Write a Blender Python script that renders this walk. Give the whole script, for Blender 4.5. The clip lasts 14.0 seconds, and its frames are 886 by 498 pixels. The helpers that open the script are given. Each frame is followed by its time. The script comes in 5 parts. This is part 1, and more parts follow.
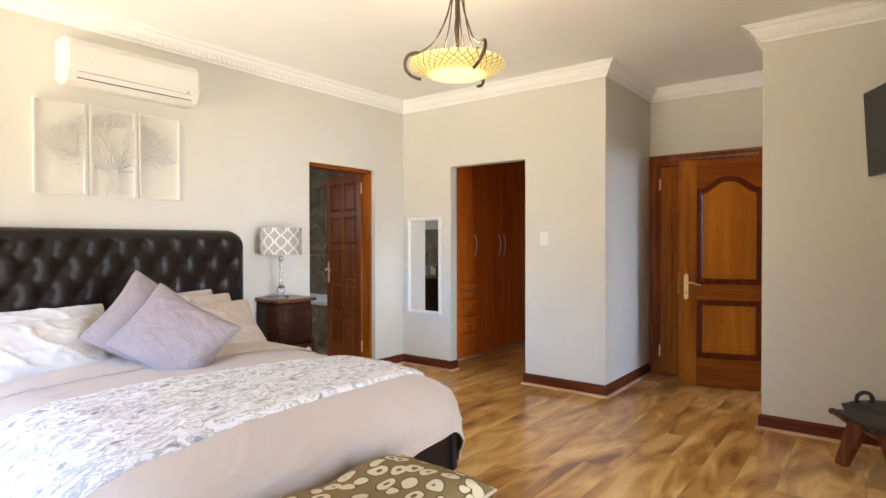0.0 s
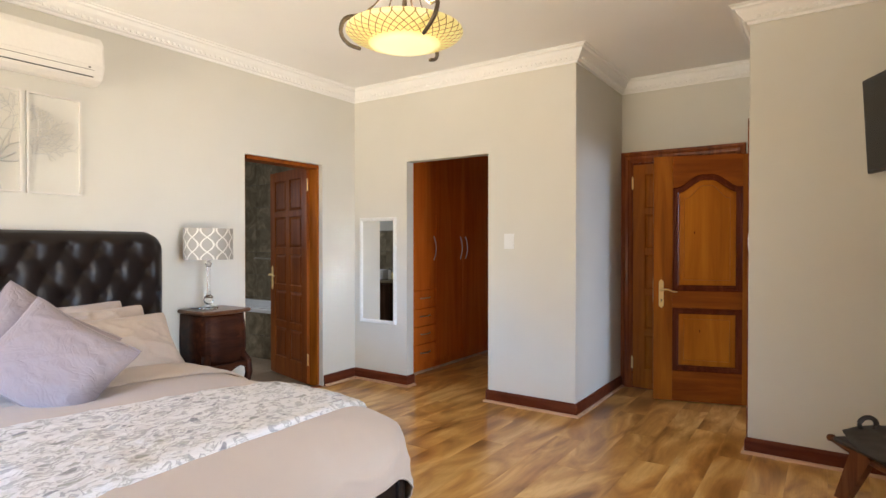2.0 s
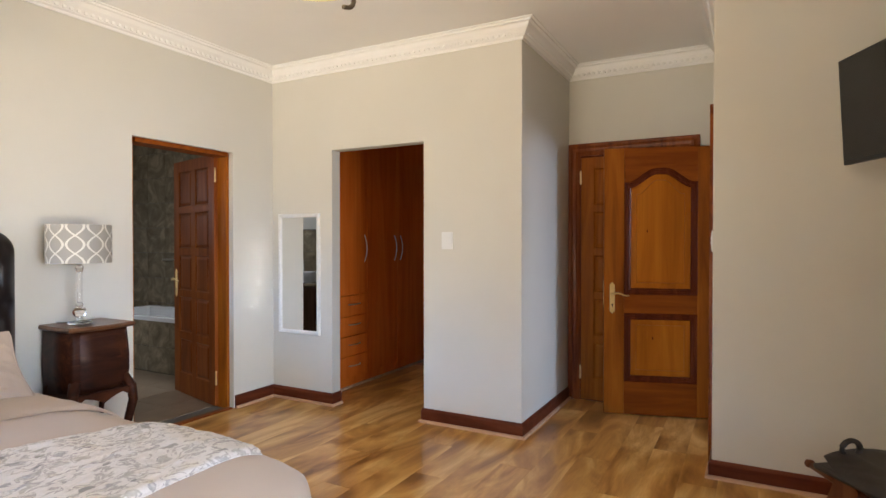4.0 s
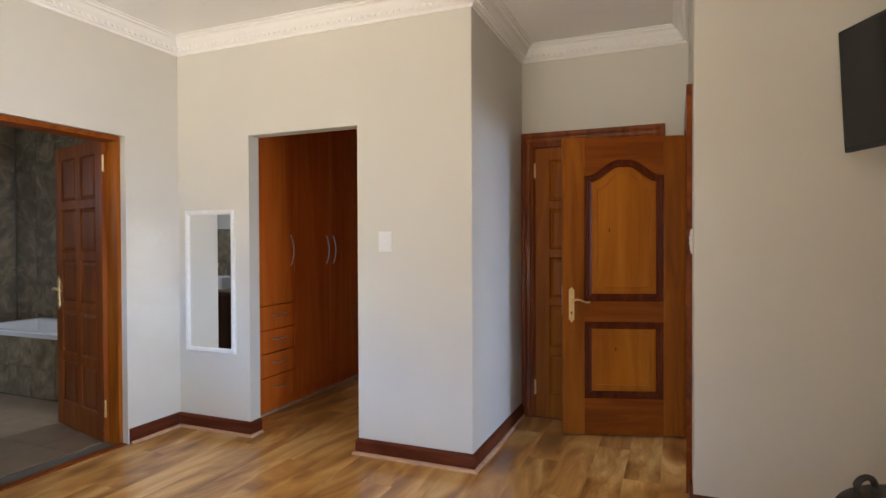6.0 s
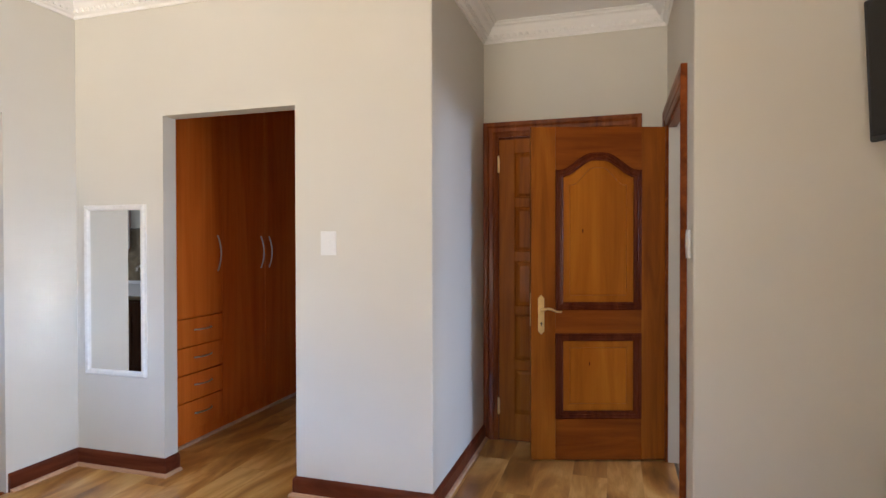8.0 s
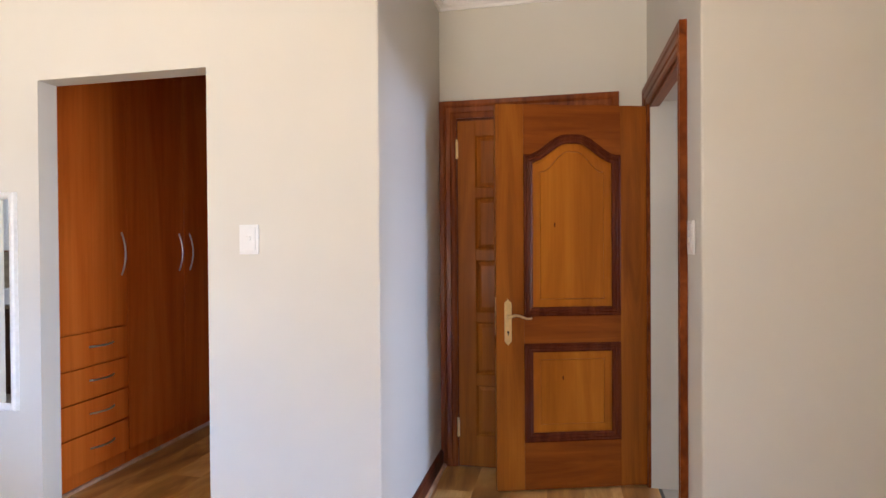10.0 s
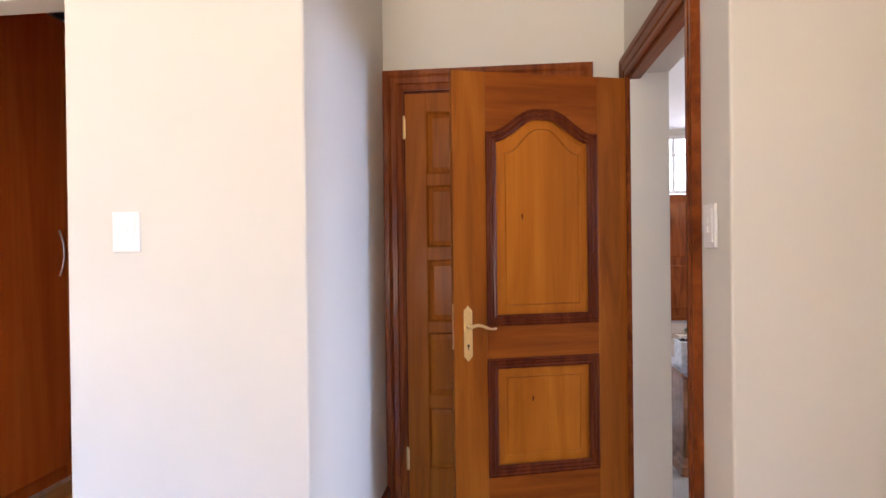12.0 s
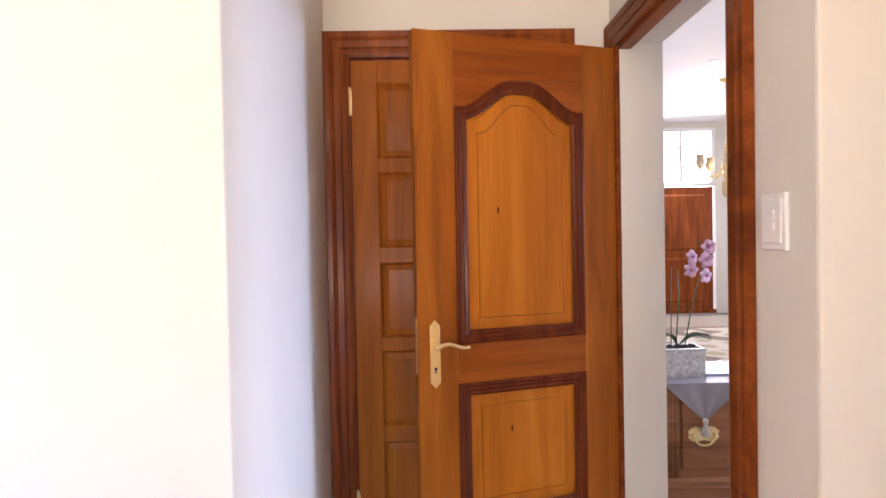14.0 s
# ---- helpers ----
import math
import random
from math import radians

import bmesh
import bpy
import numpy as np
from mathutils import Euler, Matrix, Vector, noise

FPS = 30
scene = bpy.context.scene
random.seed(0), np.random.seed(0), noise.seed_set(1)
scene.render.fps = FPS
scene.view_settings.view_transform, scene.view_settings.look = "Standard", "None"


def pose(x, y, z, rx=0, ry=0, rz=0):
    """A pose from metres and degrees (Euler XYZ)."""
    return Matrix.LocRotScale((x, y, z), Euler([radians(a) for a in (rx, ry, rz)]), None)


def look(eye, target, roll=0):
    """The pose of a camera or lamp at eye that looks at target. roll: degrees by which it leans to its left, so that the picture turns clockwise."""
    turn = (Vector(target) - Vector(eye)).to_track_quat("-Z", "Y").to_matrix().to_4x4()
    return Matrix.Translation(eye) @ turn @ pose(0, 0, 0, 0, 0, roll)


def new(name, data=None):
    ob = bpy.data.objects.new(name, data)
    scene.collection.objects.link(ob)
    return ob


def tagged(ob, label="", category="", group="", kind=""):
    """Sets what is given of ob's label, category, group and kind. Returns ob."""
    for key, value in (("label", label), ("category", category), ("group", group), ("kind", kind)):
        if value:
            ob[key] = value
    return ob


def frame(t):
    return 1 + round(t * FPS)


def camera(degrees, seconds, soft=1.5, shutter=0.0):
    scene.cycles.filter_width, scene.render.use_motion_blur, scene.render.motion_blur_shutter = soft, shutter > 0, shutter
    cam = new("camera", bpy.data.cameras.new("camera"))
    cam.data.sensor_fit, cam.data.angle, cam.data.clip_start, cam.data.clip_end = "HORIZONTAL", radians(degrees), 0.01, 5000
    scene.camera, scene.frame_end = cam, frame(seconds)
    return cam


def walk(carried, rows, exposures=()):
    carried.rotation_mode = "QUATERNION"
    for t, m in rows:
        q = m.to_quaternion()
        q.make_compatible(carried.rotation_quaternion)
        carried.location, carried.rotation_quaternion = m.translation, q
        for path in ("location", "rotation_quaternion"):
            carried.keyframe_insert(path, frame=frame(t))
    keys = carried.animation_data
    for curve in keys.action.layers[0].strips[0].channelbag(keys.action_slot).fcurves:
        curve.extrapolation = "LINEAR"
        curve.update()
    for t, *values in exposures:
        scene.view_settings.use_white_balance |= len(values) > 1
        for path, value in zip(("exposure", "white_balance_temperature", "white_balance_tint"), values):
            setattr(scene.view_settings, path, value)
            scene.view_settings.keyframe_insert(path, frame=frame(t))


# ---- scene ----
cam = camera(76.0, 14.0)
PATH = [
    (0, (0.294, -0.254, 1.307), (-0.93, 1.327, 1.283), -0.1),
    (0.5, (0.251, -0.144, 1.313), (-0.96, 1.448, 1.288), -0.1),
    (1, (0.194, -0.037, 1.317), (-0.998, 1.569, 1.292), -0.1),
    (1.5, (0.12, 0.099, 1.327), (-1.045, 1.724, 1.302), -0.0),
    (2, (0.047, 0.213, 1.326), (-1.078, 1.867, 1.304), -0.0),
    (2.5, (-0.02, 0.329, 1.33), (-1.101, 2.012, 1.306), -0.1),
    (3, (-0.075, 0.448, 1.327), (-1.113, 2.158, 1.305), -0.0),
    (3.5, (-0.134, 0.597, 1.335), (-1.13, 2.331, 1.311), -0.0),
    (4, (-0.198, 0.718, 1.325), (-1.144, 2.48, 1.302), -0.0),
    (4.2, (-0.228, 0.778, 1.315), (-1.158, 2.549, 1.293), -0.2),
    (6.5, (-0.492, 1.346, 1.335), (-1.206, 3.214, 1.31), -0.1),
    (7, (-0.536, 1.454, 1.337), (-1.208, 3.338, 1.31), -0.1),
    (7.5, (-0.606, 1.578, 1.34), (-1.234, 3.476, 1.314), -0.1),
    (7.7, (-0.64, 1.622, 1.34), (-1.248, 3.527, 1.316), -0.1),
    (10, (-0.829, 2.19, 1.314), (-1.242, 4.147, 1.296), -0.4),
    (10.5, (-0.865, 2.329, 1.313), (-1.232, 4.295, 1.296), -0.5),
    (11, (-0.904, 2.454, 1.307), (-1.216, 4.429, 1.295), -0.5),
    (11.5, (-0.924, 2.562, 1.299), (-1.186, 4.545, 1.284), -0.6),
    (12, (-0.962, 2.705, 1.285), (-1.168, 4.694, 1.273), -0.7),
    (12.5, (-1.017, 2.852, 1.284), (-1.155, 4.847, 1.275), -0.8),
    (13, (-1.036, 2.957, 1.276), (-1.129, 4.955, 1.267), -0.8),
    (13.5, (-1.087, 3.075, 1.266), (-1.109, 5.075, 1.262), -0.9),
    (14, (-1.12, 3.166, 1.309), (-1.077, 5.165, 1.273), -1.1),
]
EXPOSURES = [(0, 0.08, 6440, 13), (1.5, 0.03, 6440, 13), (3, -0.1, 6420, 14), (4, -0.13, 6400, 14), (6.5, -0.18, 6080, 15), (7.7, -0.04, 6060, 16), (10, 0.36, 6030, 19), (11, 0.56, 6020, 21), (12.5, 0.80, 5980, 24), (14, 1.07, 6080, 26)]
walk(cam, [(t, look(eye, target, roll)) for t, eye, target, roll in PATH], EXPOSURES)

# ---- plan, in metres ----
W, N, PX, BACK, E, T = -3.81, 4.34, -1.54, 5.49, -0.37, 4.245      # west wall, mirror wall, pier side, alcove back, doorway wall, television wall
SOUTH, EAST, CEIL = -3.4, 2.4, 2.80


# ---- light ----
world = bpy.data.worlds.new("sky_light")
scene.world = world
world.use_nodes = True
wn = world.node_tree
sky = wn.nodes.new("ShaderNodeTexSky")
sky.sky_type = "NISHITA"
sky.sun_disc = False
sky.sun_elevation, sky.sun_rotation = radians(52), radians(150)
wn.links.new(sky.outputs[0], wn.nodes["Background"].inputs[0])
wn.nodes["Background"].inputs[1].default_value = 0.12


def lamp(name, kind, m, energy, colour, size=0.1, size_y=None, spread=180):
    d = bpy.data.lights.new(name, kind)
    d.energy, d.color = energy, colour
    if kind == "AREA":
        d.shape, d.size, d.size_y = "RECTANGLE", size, size_y or size
        d.spread = radians(spread)
    elif kind == "SUN":
        d.angle = radians(size)
    else:
        d.shadow_soft_size = size
    ob = new(name, d)
    ob.matrix_world = m
    return ob


sun_way = Vector((math.sin(radians(150)) * math.cos(radians(52)), math.cos(radians(150)) * math.cos(radians(52)), math.sin(radians(52))))
lamp("sun", "SUN", look(sun_way * 20, (0, 0, 0)), 4.5, (1.0, 0.95, 0.86), 0.5)
lamp("patio_skylight", "AREA", look((-2.0, SOUTH + 0.04, 1.3), (-3.7, 2.8, -2.2)), 158, (0.34, 0.58, 1.0), 2.7, 1.7, 60)
lamp("patio_ground_glow", "AREA", look((-2.0, SOUTH + 0.04, 0.6), (-2.8, 2.6, 4.4)), 88, (1.0, 0.87, 0.64), 2.7, 0.9, 72)
lamp("terrace_skylight", "AREA", look((EAST - 0.04, 1.1, 1.35), (-3.8, 3.2, 0.0)), 23, (0.52, 0.73, 1.0), 2.1, 1.5, 56)
lamp("terrace_ground_glow", "AREA", look((EAST - 0.04, 1.1, 0.45), (-3.8, 2.6, 1.9)), 16, (1.0, 0.90, 0.72), 2.1, 0.7, 60)
# added unseen narrow-beam lamp, throws the bright patch on the west wall
lamp("wall_patch_lamp", "AREA", look((EAST - 0.06, -0.2, 1.35), (W, 4.13, 1.10)), 0.62, (0.95, 0.95, 1.0), 0.14, 0.80, 1.7)
# added lamp with no window behind it, brightens the pier through the doorway
lamp("hall_pier_fill", "AREA", look((6.85, 5.6, 1.7), (-1.5, 4.9, 0.3)), 34, (0.52, 0.70, 1.0), 1.6, 1.4, 70)
lamp("hall_skylight", "AREA", look((3.1, 12.2, 2.6), (2.0, 8, 0.5)), 50, (0.90, 0.95, 1.0), 1.6, 0.8)
# unseen fill lamp added inside the hall, no window on that side
lamp("hall_side_fill", "AREA", look((6.4, 8.0, 1.6), (0.0, 6.0, 0.8)), 60, (0.95, 0.95, 1.0), 2.6, 1.8)
# added fill lamp over the bathtub, hidden behind the open bathroom door
lamp("bath_tub_fill", "AREA", look((-4.6, 5.05, 1.75), (-5.0, 3.0, 0.6)), 22, (0.85, 0.93, 1.0), 0.8, 0.8)
# second added fill, brightens the bathroom as the wall mirror shows it
lamp("bath_side_fill", "AREA", look((-6.9, 2.6, 1.7), (-5.0, 3.2, 1.0)), 18, (0.85, 0.93, 1.0), 0.8, 0.8)
lamp("pendant_bulb", "POINT", pose(-1.47, 2.15, 2.31), 11, (1.0, 0.84, 0.60), 0.06)
lamp("chandelier_bulb", "POINT", pose(2.66, 9.9, 1.95), 14, (1.0, 0.72, 0.4), 0.1)


# ---- materials ----
def mat(name, rough=0.6, metal=0.0, spec=0.5):
    m = bpy.data.materials.new(name)
    m.use_nodes = True
    b = m.node_tree.nodes["Principled BSDF"]
    b.inputs["Roughness"].default_value, b.inputs["Metallic"].default_value = rough, metal
    b.inputs["Specular IOR Level"].default_value = spec
    return m, m.node_tree, b


def node(nt, kind, **values):
    n = nt.nodes.new(kind)
    for k, v in values.items():
        n.inputs[k.replace("_", " ")].default_value = v
    return n


def ramp(nt, fac, stops):
    r = nt.nodes.new("ShaderNodeValToRGB")
    while len(r.color_ramp.elements) < len(stops):
        r.color_ramp.elements.new(0.5)
    for e, (p, c) in zip(r.color_ramp.elements, stops):
        e.position, e.color = p, (*c, 1)
    nt.links.new(fac, r.inputs[0])
    return r.outputs[0]


def coords(nt, scale=(1, 1, 1), world_space=False, rot=(0, 0, 0)):
    t = nt.nodes.new("ShaderNodeNewGeometry" if world_space else "ShaderNodeTexCoord")
    mp = nt.nodes.new("ShaderNodeMapping")
    mp.inputs["Scale"].default_value = scale
    mp.inputs["Rotation"].default_value = rot
    nt.links.new(t.outputs["Position" if world_space else "Object"], mp.inputs[0])
    return mp.outputs[0]


def bump(nt, b, height, strength=0.2, distance=0.002):
    bp = node(nt, "ShaderNodeBump", Strength=strength, Distance=distance)
    nt.links.new(height, bp.inputs["Height"])
    nt.links.new(bp.outputs[0], b.inputs["Normal"])


def mixed(nt, fac, a, c, mode="MIX"):
    m = nt.nodes.new("ShaderNodeMix")
    m.data_type, m.blend_type = "RGBA", mode
    for sock, v in ((m.inputs[0], fac), (m.inputs[6], a), (m.inputs[7], c)):
        if isinstance(v, bpy.types.NodeSocket):
            nt.links.new(v, sock)
        else:
            sock.default_value = v if isinstance(v, float) else (*v, 1)
    return m.outputs[2]


def plaster(name, colour, shade, rough=0.75, relief=0.12):
    m, nt, b = mat(name, rough, spec=0.3)
    c = coords(nt, world_space=True)
    big = node(nt, "ShaderNodeTexNoise", Scale=1.1, Detail=4.0, Roughness=0.6)
    fine = node(nt, "ShaderNodeTexNoise", Scale=70.0, Detail=5.0, Roughness=0.6)
    nt.links.new(c, big.inputs[0])
    nt.links.new(c, fine.inputs[0])
    nt.links.new(ramp(nt, big.outputs[0], [(0.35, shade), (0.65, colour)]), b.inputs["Base Color"])
    bump(nt, b, fine.outputs[0], relief, 0.0015)
    return m


def wood(name, dark, mid, light, rough=0.3, along="z", scale=1.0, per_object=False, coat=0.0, knots=False):
    m, nt, b = mat(name, rough, spec=0.09)
    k = {"x": (0.6, 7, 7), "y": (7, 0.6, 7), "z": (7, 7, 0.6)}[along]
    c = coords(nt, tuple(v * scale for v in k))
    n1 = node(nt, "ShaderNodeTexNoise", Scale=1.6, Detail=8.0, Roughness=0.62, Distortion=1.1)
    nt.links.new(c, n1.inputs[0])
    f = coords(nt, tuple(v * scale * (14 if v > 1 else 2) for v in k))
    n2 = node(nt, "ShaderNodeTexNoise", Scale=1.5, Detail=4.0)
    nt.links.new(f, n2.inputs[0])
    big = ramp(nt, n1.outputs[0], [(0.30, dark), (0.5, mid), (0.72, light)])
    pores = ramp(nt, n2.outputs[0], [(0.36, (0.74, 0.68, 0.64)), (0.6, (1, 1, 1))])
    col = mixed(nt, 0.28, big, pores, "MULTIPLY")
    nt.links.new(col, b.inputs["Base Color"])
    b.inputs["Coat Weight"].default_value = coat
    b.inputs["Coat Roughness"].default_value = 0.15
    bump(nt, b, n2.outputs[0], 0.12, 0.0008)
    return m


def plain(name, colour, rough=0.5, metal=0.0, grain=0.06, scale=40.0, relief=0.1):
    m, nt, b = mat(name, rough, metal)
    n = node(nt, "ShaderNodeTexNoise", Scale=scale, Detail=4.0)
    nt.links.new(coords(nt), n.inputs[0])
    lo = tuple(max(0, v * (1 - grain * 2)) for v in colour)
    nt.links.new(ramp(nt, n.outputs[0], [(0.3, lo), (0.7, colour)]), b.inputs["Base Color"])
    if relief:
        bump(nt, b, n.outputs[0], relief, 0.001)
    return m


def cloth(name, colour, shade, rough=0.9, weave=260.0, relief=0.25, fold=2.2, crease=0.0):
    m, nt, b = mat(name, rough, spec=0.2)
    c = coords(nt)
    big = node(nt, "ShaderNodeTexNoise", Scale=fold, Detail=3.0)
    fine = node(nt, "ShaderNodeTexNoise", Scale=weave, Detail=2.0)
    nt.links.new(c, big.inputs[0])
    nt.links.new(c, fine.inputs[0])
    nt.links.new(ramp(nt, big.outputs[0], [(0.3, shade), (0.7, colour)]), b.inputs["Base Color"])
    b.inputs["Sheen Weight"].default_value = 0.15
    bump(nt, b, fine.outputs[0], relief, 0.001)
    if crease:
        n = node(nt, "ShaderNodeTexNoise", Scale=2.0, Detail=2.0, Roughness=0.45, Distortion=0.7)
        nt.links.new(c, n.inputs[0])
        folds = ramp(nt, n.outputs[0], [(0.30, (0, 0, 0)), (0.44, (0.7, 0.7, 0.7)), (0.50, (1, 1, 1)), (0.56, (0.7, 0.7, 0.7)), (0.72, (0, 0, 0))])
        bump(nt, b, folds, crease, 0.012)
    return m


WALL = plaster("warm_white_wall_paint", (0.655, 0.63, 0.565), (0.63, 0.605, 0.54))
CEILING = plaster("ceiling_paint", (0.89, 0.88, 0.86), (0.86, 0.85, 0.83), relief=0.05)
CORNICE = plaster("cornice_plaster", (0.88, 0.87, 0.85), (0.85, 0.84, 0.82), relief=0.03)
SKIRT = wood("mahogany_skirting_stain", (0.07, 0.016, 0.008), (0.12, 0.030, 0.014), (0.17, 0.048, 0.022), 0.32, "x")
SKIRT_Y = wood("mahogany_skirting_stain_across", (0.07, 0.016, 0.008), (0.12, 0.030, 0.014), (0.17, 0.048, 0.022), 0.32, "y")
QUAD = wood("pale_beading", (0.42, 0.24, 0.14), (0.55, 0.34, 0.22), (0.62, 0.42, 0.28), 0.45, "x")
LEAF = wood("door_timber", (0.20, 0.052, 0.006), (0.30, 0.086, 0.008), (0.38, 0.122, 0.012), 0.42, "z", coat=0.05)
LEAF_X = wood("door_timber_rail", (0.16, 0.034, 0.004), (0.24, 0.058, 0.006), (0.31, 0.084, 0.008), 0.42, "x", coat=0.05)
PANEL = wood("door_panel_timber", (0.30, 0.085, 0.006), (0.40, 0.120, 0.009), (0.48, 0.160, 0.013), 0.40, "z", 0.7, coat=0.05)
MOULD = wood("dark_door_moulding", (0.075, 0.015, 0.006), (0.12, 0.026, 0.009), (0.17, 0.042, 0.014), 0.25, "z", coat=0.06)
CASING = wood("red_brown_casing", (0.11, 0.024, 0.006), (0.21, 0.050, 0.010), (0.31, 0.086, 0.018), 0.28, "z", coat=0.06)
CASING_X = wood("red_brown_casing_across", (0.11, 0.024, 0.006), (0.21, 0.050, 0.010), (0.31, 0.086, 0.018), 0.28, "x", coat=0.06)
CASING_Y = wood("red_brown_casing_along", (0.11, 0.024, 0.006), (0.21, 0.050, 0.010), (0.31, 0.086, 0.018), 0.28, "y", coat=0.06)
BATH_LEAF = wood("bathroom_door_timber", (0.17, 0.040, 0.008), (0.25, 0.065, 0.012), (0.33, 0.100, 0.020), 0.34, "z", coat=0.06)
BATH_PANEL = wood("bathroom_door_panel_timber", (0.15, 0.038, 0.010), (0.23, 0.062, 0.016), (0.31, 0.094, 0.024), 0.34, "z", coat=0.06)
CHERRY = wood("cherry_veneer", (0.50, 0.094, 0.011), (0.61, 0.130, 0.016), (0.69, 0.170, 0.024), 0.26, "z", 0.45, coat=0.15)
BRASS = plain("polished_brass", (0.90, 0.70, 0.34), 0.36, 1.0, relief=0.0)
STEEL = plain("brushed_steel", (0.62, 0.60, 0.57), 0.3, 1.0, relief=0.0)
IRON = plain("bronzed_iron", (0.10, 0.075, 0.05), 0.45, 0.8)
PLASTIC = plain("white_plastic", (0.74, 0.71, 0.66), 0.35, relief=0.0, grain=0.02)
PLATE = plain("white_switch_plastic", (0.76, 0.76, 0.75), 0.3, relief=0.0, grain=0.01)
BLACK = plain("black_plastic", (0.018, 0.018, 0.020), 0.35, grain=0.1, relief=0.0)
SCREEN = plain("dark_screen", (0.012, 0.012, 0.014), 0.12, relief=0.0)
WHITE_WOOD = plain("white_painted_wood", (0.80, 0.79, 0.76), 0.4, relief=0.04)
LINEN = cloth("cream_linen", (0.465, 0.380, 0.320), (0.44, 0.356, 0.298), crease=0.05)
PILLOW = cloth("white_cotton", (0.64, 0.61, 0.60), (0.60, 0.57, 0.56), crease=0.10)
TUB = plain("white_enamel", (0.78, 0.79, 0.80), 0.15, relief=0.0, grain=0.02)


def glass(name, colour=(1, 1, 1), rough=0.0, ior=1.5):
    m, nt, b = mat(name, rough)
    b.inputs["Base Color"].default_value = (*colour, 1)
    b.inputs["Transmission Weight"].default_value = 1.0
    b.inputs["IOR"].default_value = ior
    return m


GLASS = glass("clear_glass")
mirror_m, _, _b = mat("silvered_mirror", 0.02, 1.0)
_b.inputs["Base Color"].default_value = (0.88, 0.89, 0.88, 1)


def laminate():
    m, nt, b = mat("honey_laminate", 0.30)
    b.inputs["Coat Weight"].default_value = 0.35
    b.inputs["Coat Roughness"].default_value = 0.12
    c = coords(nt, (1, 1, 1), True)
    info = nt.nodes.new("ShaderNodeObjectInfo")
    shift = nt.nodes.new("ShaderNodeVectorMath")
    shift.operation = "MULTIPLY_ADD"
    nt.links.new(info.outputs["Random"], shift.inputs[0])
    shift.inputs[1].default_value = (0.9, 1.6, 0)
    nt.links.new(c, shift.inputs[2])
    mp = nt.nodes.new("ShaderNodeMapping")
    mp.inputs["Scale"].default_value = (4.8, 1.35, 1)
    nt.links.new(shift.outputs[0], mp.inputs[0])
    n1 = node(nt, "ShaderNodeTexNoise", Scale=0.80, Detail=4.0, Roughness=0.5, Distortion=1.6)
    nt.links.new(mp.outputs[0], n1.inputs[0])
    mp2 = nt.nodes.new("ShaderNodeMapping")
    mp2.inputs["Scale"].default_value = (60, 4, 1)
    nt.links.new(shift.outputs[0], mp2.inputs[0])
    n2 = node(nt, "ShaderNodeTexNoise", Scale=2.0, Detail=4.0, Distortion=0.4)
    nt.links.new(mp2.outputs[0], n2.inputs[0])
    col = ramp(nt, n1.outputs[0], [(0.30, (0.22, 0.092, 0.022)), (0.41, (0.42, 0.200, 0.052)), (0.53, (0.62, 0.335, 0.098)), (0.66, (0.82, 0.54, 0.21))])
    tone = ramp(nt, info.outputs["Random"], [(0.0, (0.93, 0.92, 0.91)), (1.0, (1.05, 1.04, 1.02))])
    col = mixed(nt, 1.0, col, tone, "MULTIPLY")
    fine = ramp(nt, n2.outputs[0], [(0.38, (0.8, 0.75, 0.7)), (0.6, (1, 1, 1))])
    nt.links.new(mixed(nt, 0.4, col, fine, "MULTIPLY"), b.inputs["Base Color"])
    bump(nt, b, n2.outputs[0], 0.08, 0.0006)
    return m


FLOORING = laminate()


# ---- building helpers ----
def part(name, bm, material, parent=None, label="", m=None, smooth=False):
    me = bpy.data.meshes.new(name)
    bmesh.ops.recalc_face_normals(bm, faces=bm.faces)
    bm.to_mesh(me)
    bm.free()
    me.materials.append(material)
    if smooth:
        me.shade_smooth()
    ob = new(name, me)
    if parent:
        ob.parent = parent
    if m is not None:
        ob.matrix_local = m
    return tagged(ob, label)


def grid_part(name, fn, nu, nv, material, parent=None, label="", m=None, closed=False):
    """A smooth sheet: fn(u, v) gives a point for u, v from 0 to 1."""
    pts = [fn(i / (nu - 1), j / (nv - 1)) for j in range(nv) for i in range(nu)]
    fs = [(j * nu + i, j * nu + i + 1, (j + 1) * nu + i + 1, (j + 1) * nu + i) for j in range(nv - 1) for i in range(nu - 1)]
    me = bpy.data.meshes.new(name)
    me.from_pydata(pts, [], fs)
    me.materials.append(material)
    me.shade_smooth()
    ob = new(name, me)
    if parent:
        ob.parent = parent
    if m is not None:
        ob.matrix_local = m
    return tagged(ob, label)


def empty(name, m, label="", category="", group=""):
    ob = new(name)
    ob.matrix_world = m
    return tagged(ob, label, category, group)


def box(bm, x0, x1, y0, y1, z0, z1, bev=0.0, seg=2):
    tmp = bmesh.new()
    bmesh.ops.create_cube(tmp, size=1)
    for v in tmp.verts:
        v.co = Vector(((x0 + x1) / 2 + v.co.x * (x1 - x0), (y0 + y1) / 2 + v.co.y * (y1 - y0), (z0 + z1) / 2 + v.co.z * (z1 - z0)))
    if bev:
        bmesh.ops.bevel(tmp, geom=tmp.edges[:], offset=bev, segments=seg, profile=0.5, affect="EDGES", clamp_overlap=True)
    merge(bm, tmp)
    return bm


def merge(bm, tmp):
    idx = {v: bm.verts.new(v.co) for v in tmp.verts}
    for f in tmp.faces:
        try:
            bm.faces.new([idx[v] for v in f.verts])
        except ValueError:
            pass
    tmp.free()


def block(x0, x1, y0, y1, z0, z1, bev=0.0, seg=2):
    return box(bmesh.new(), x0, x1, y0, y1, z0, z1, bev, seg)


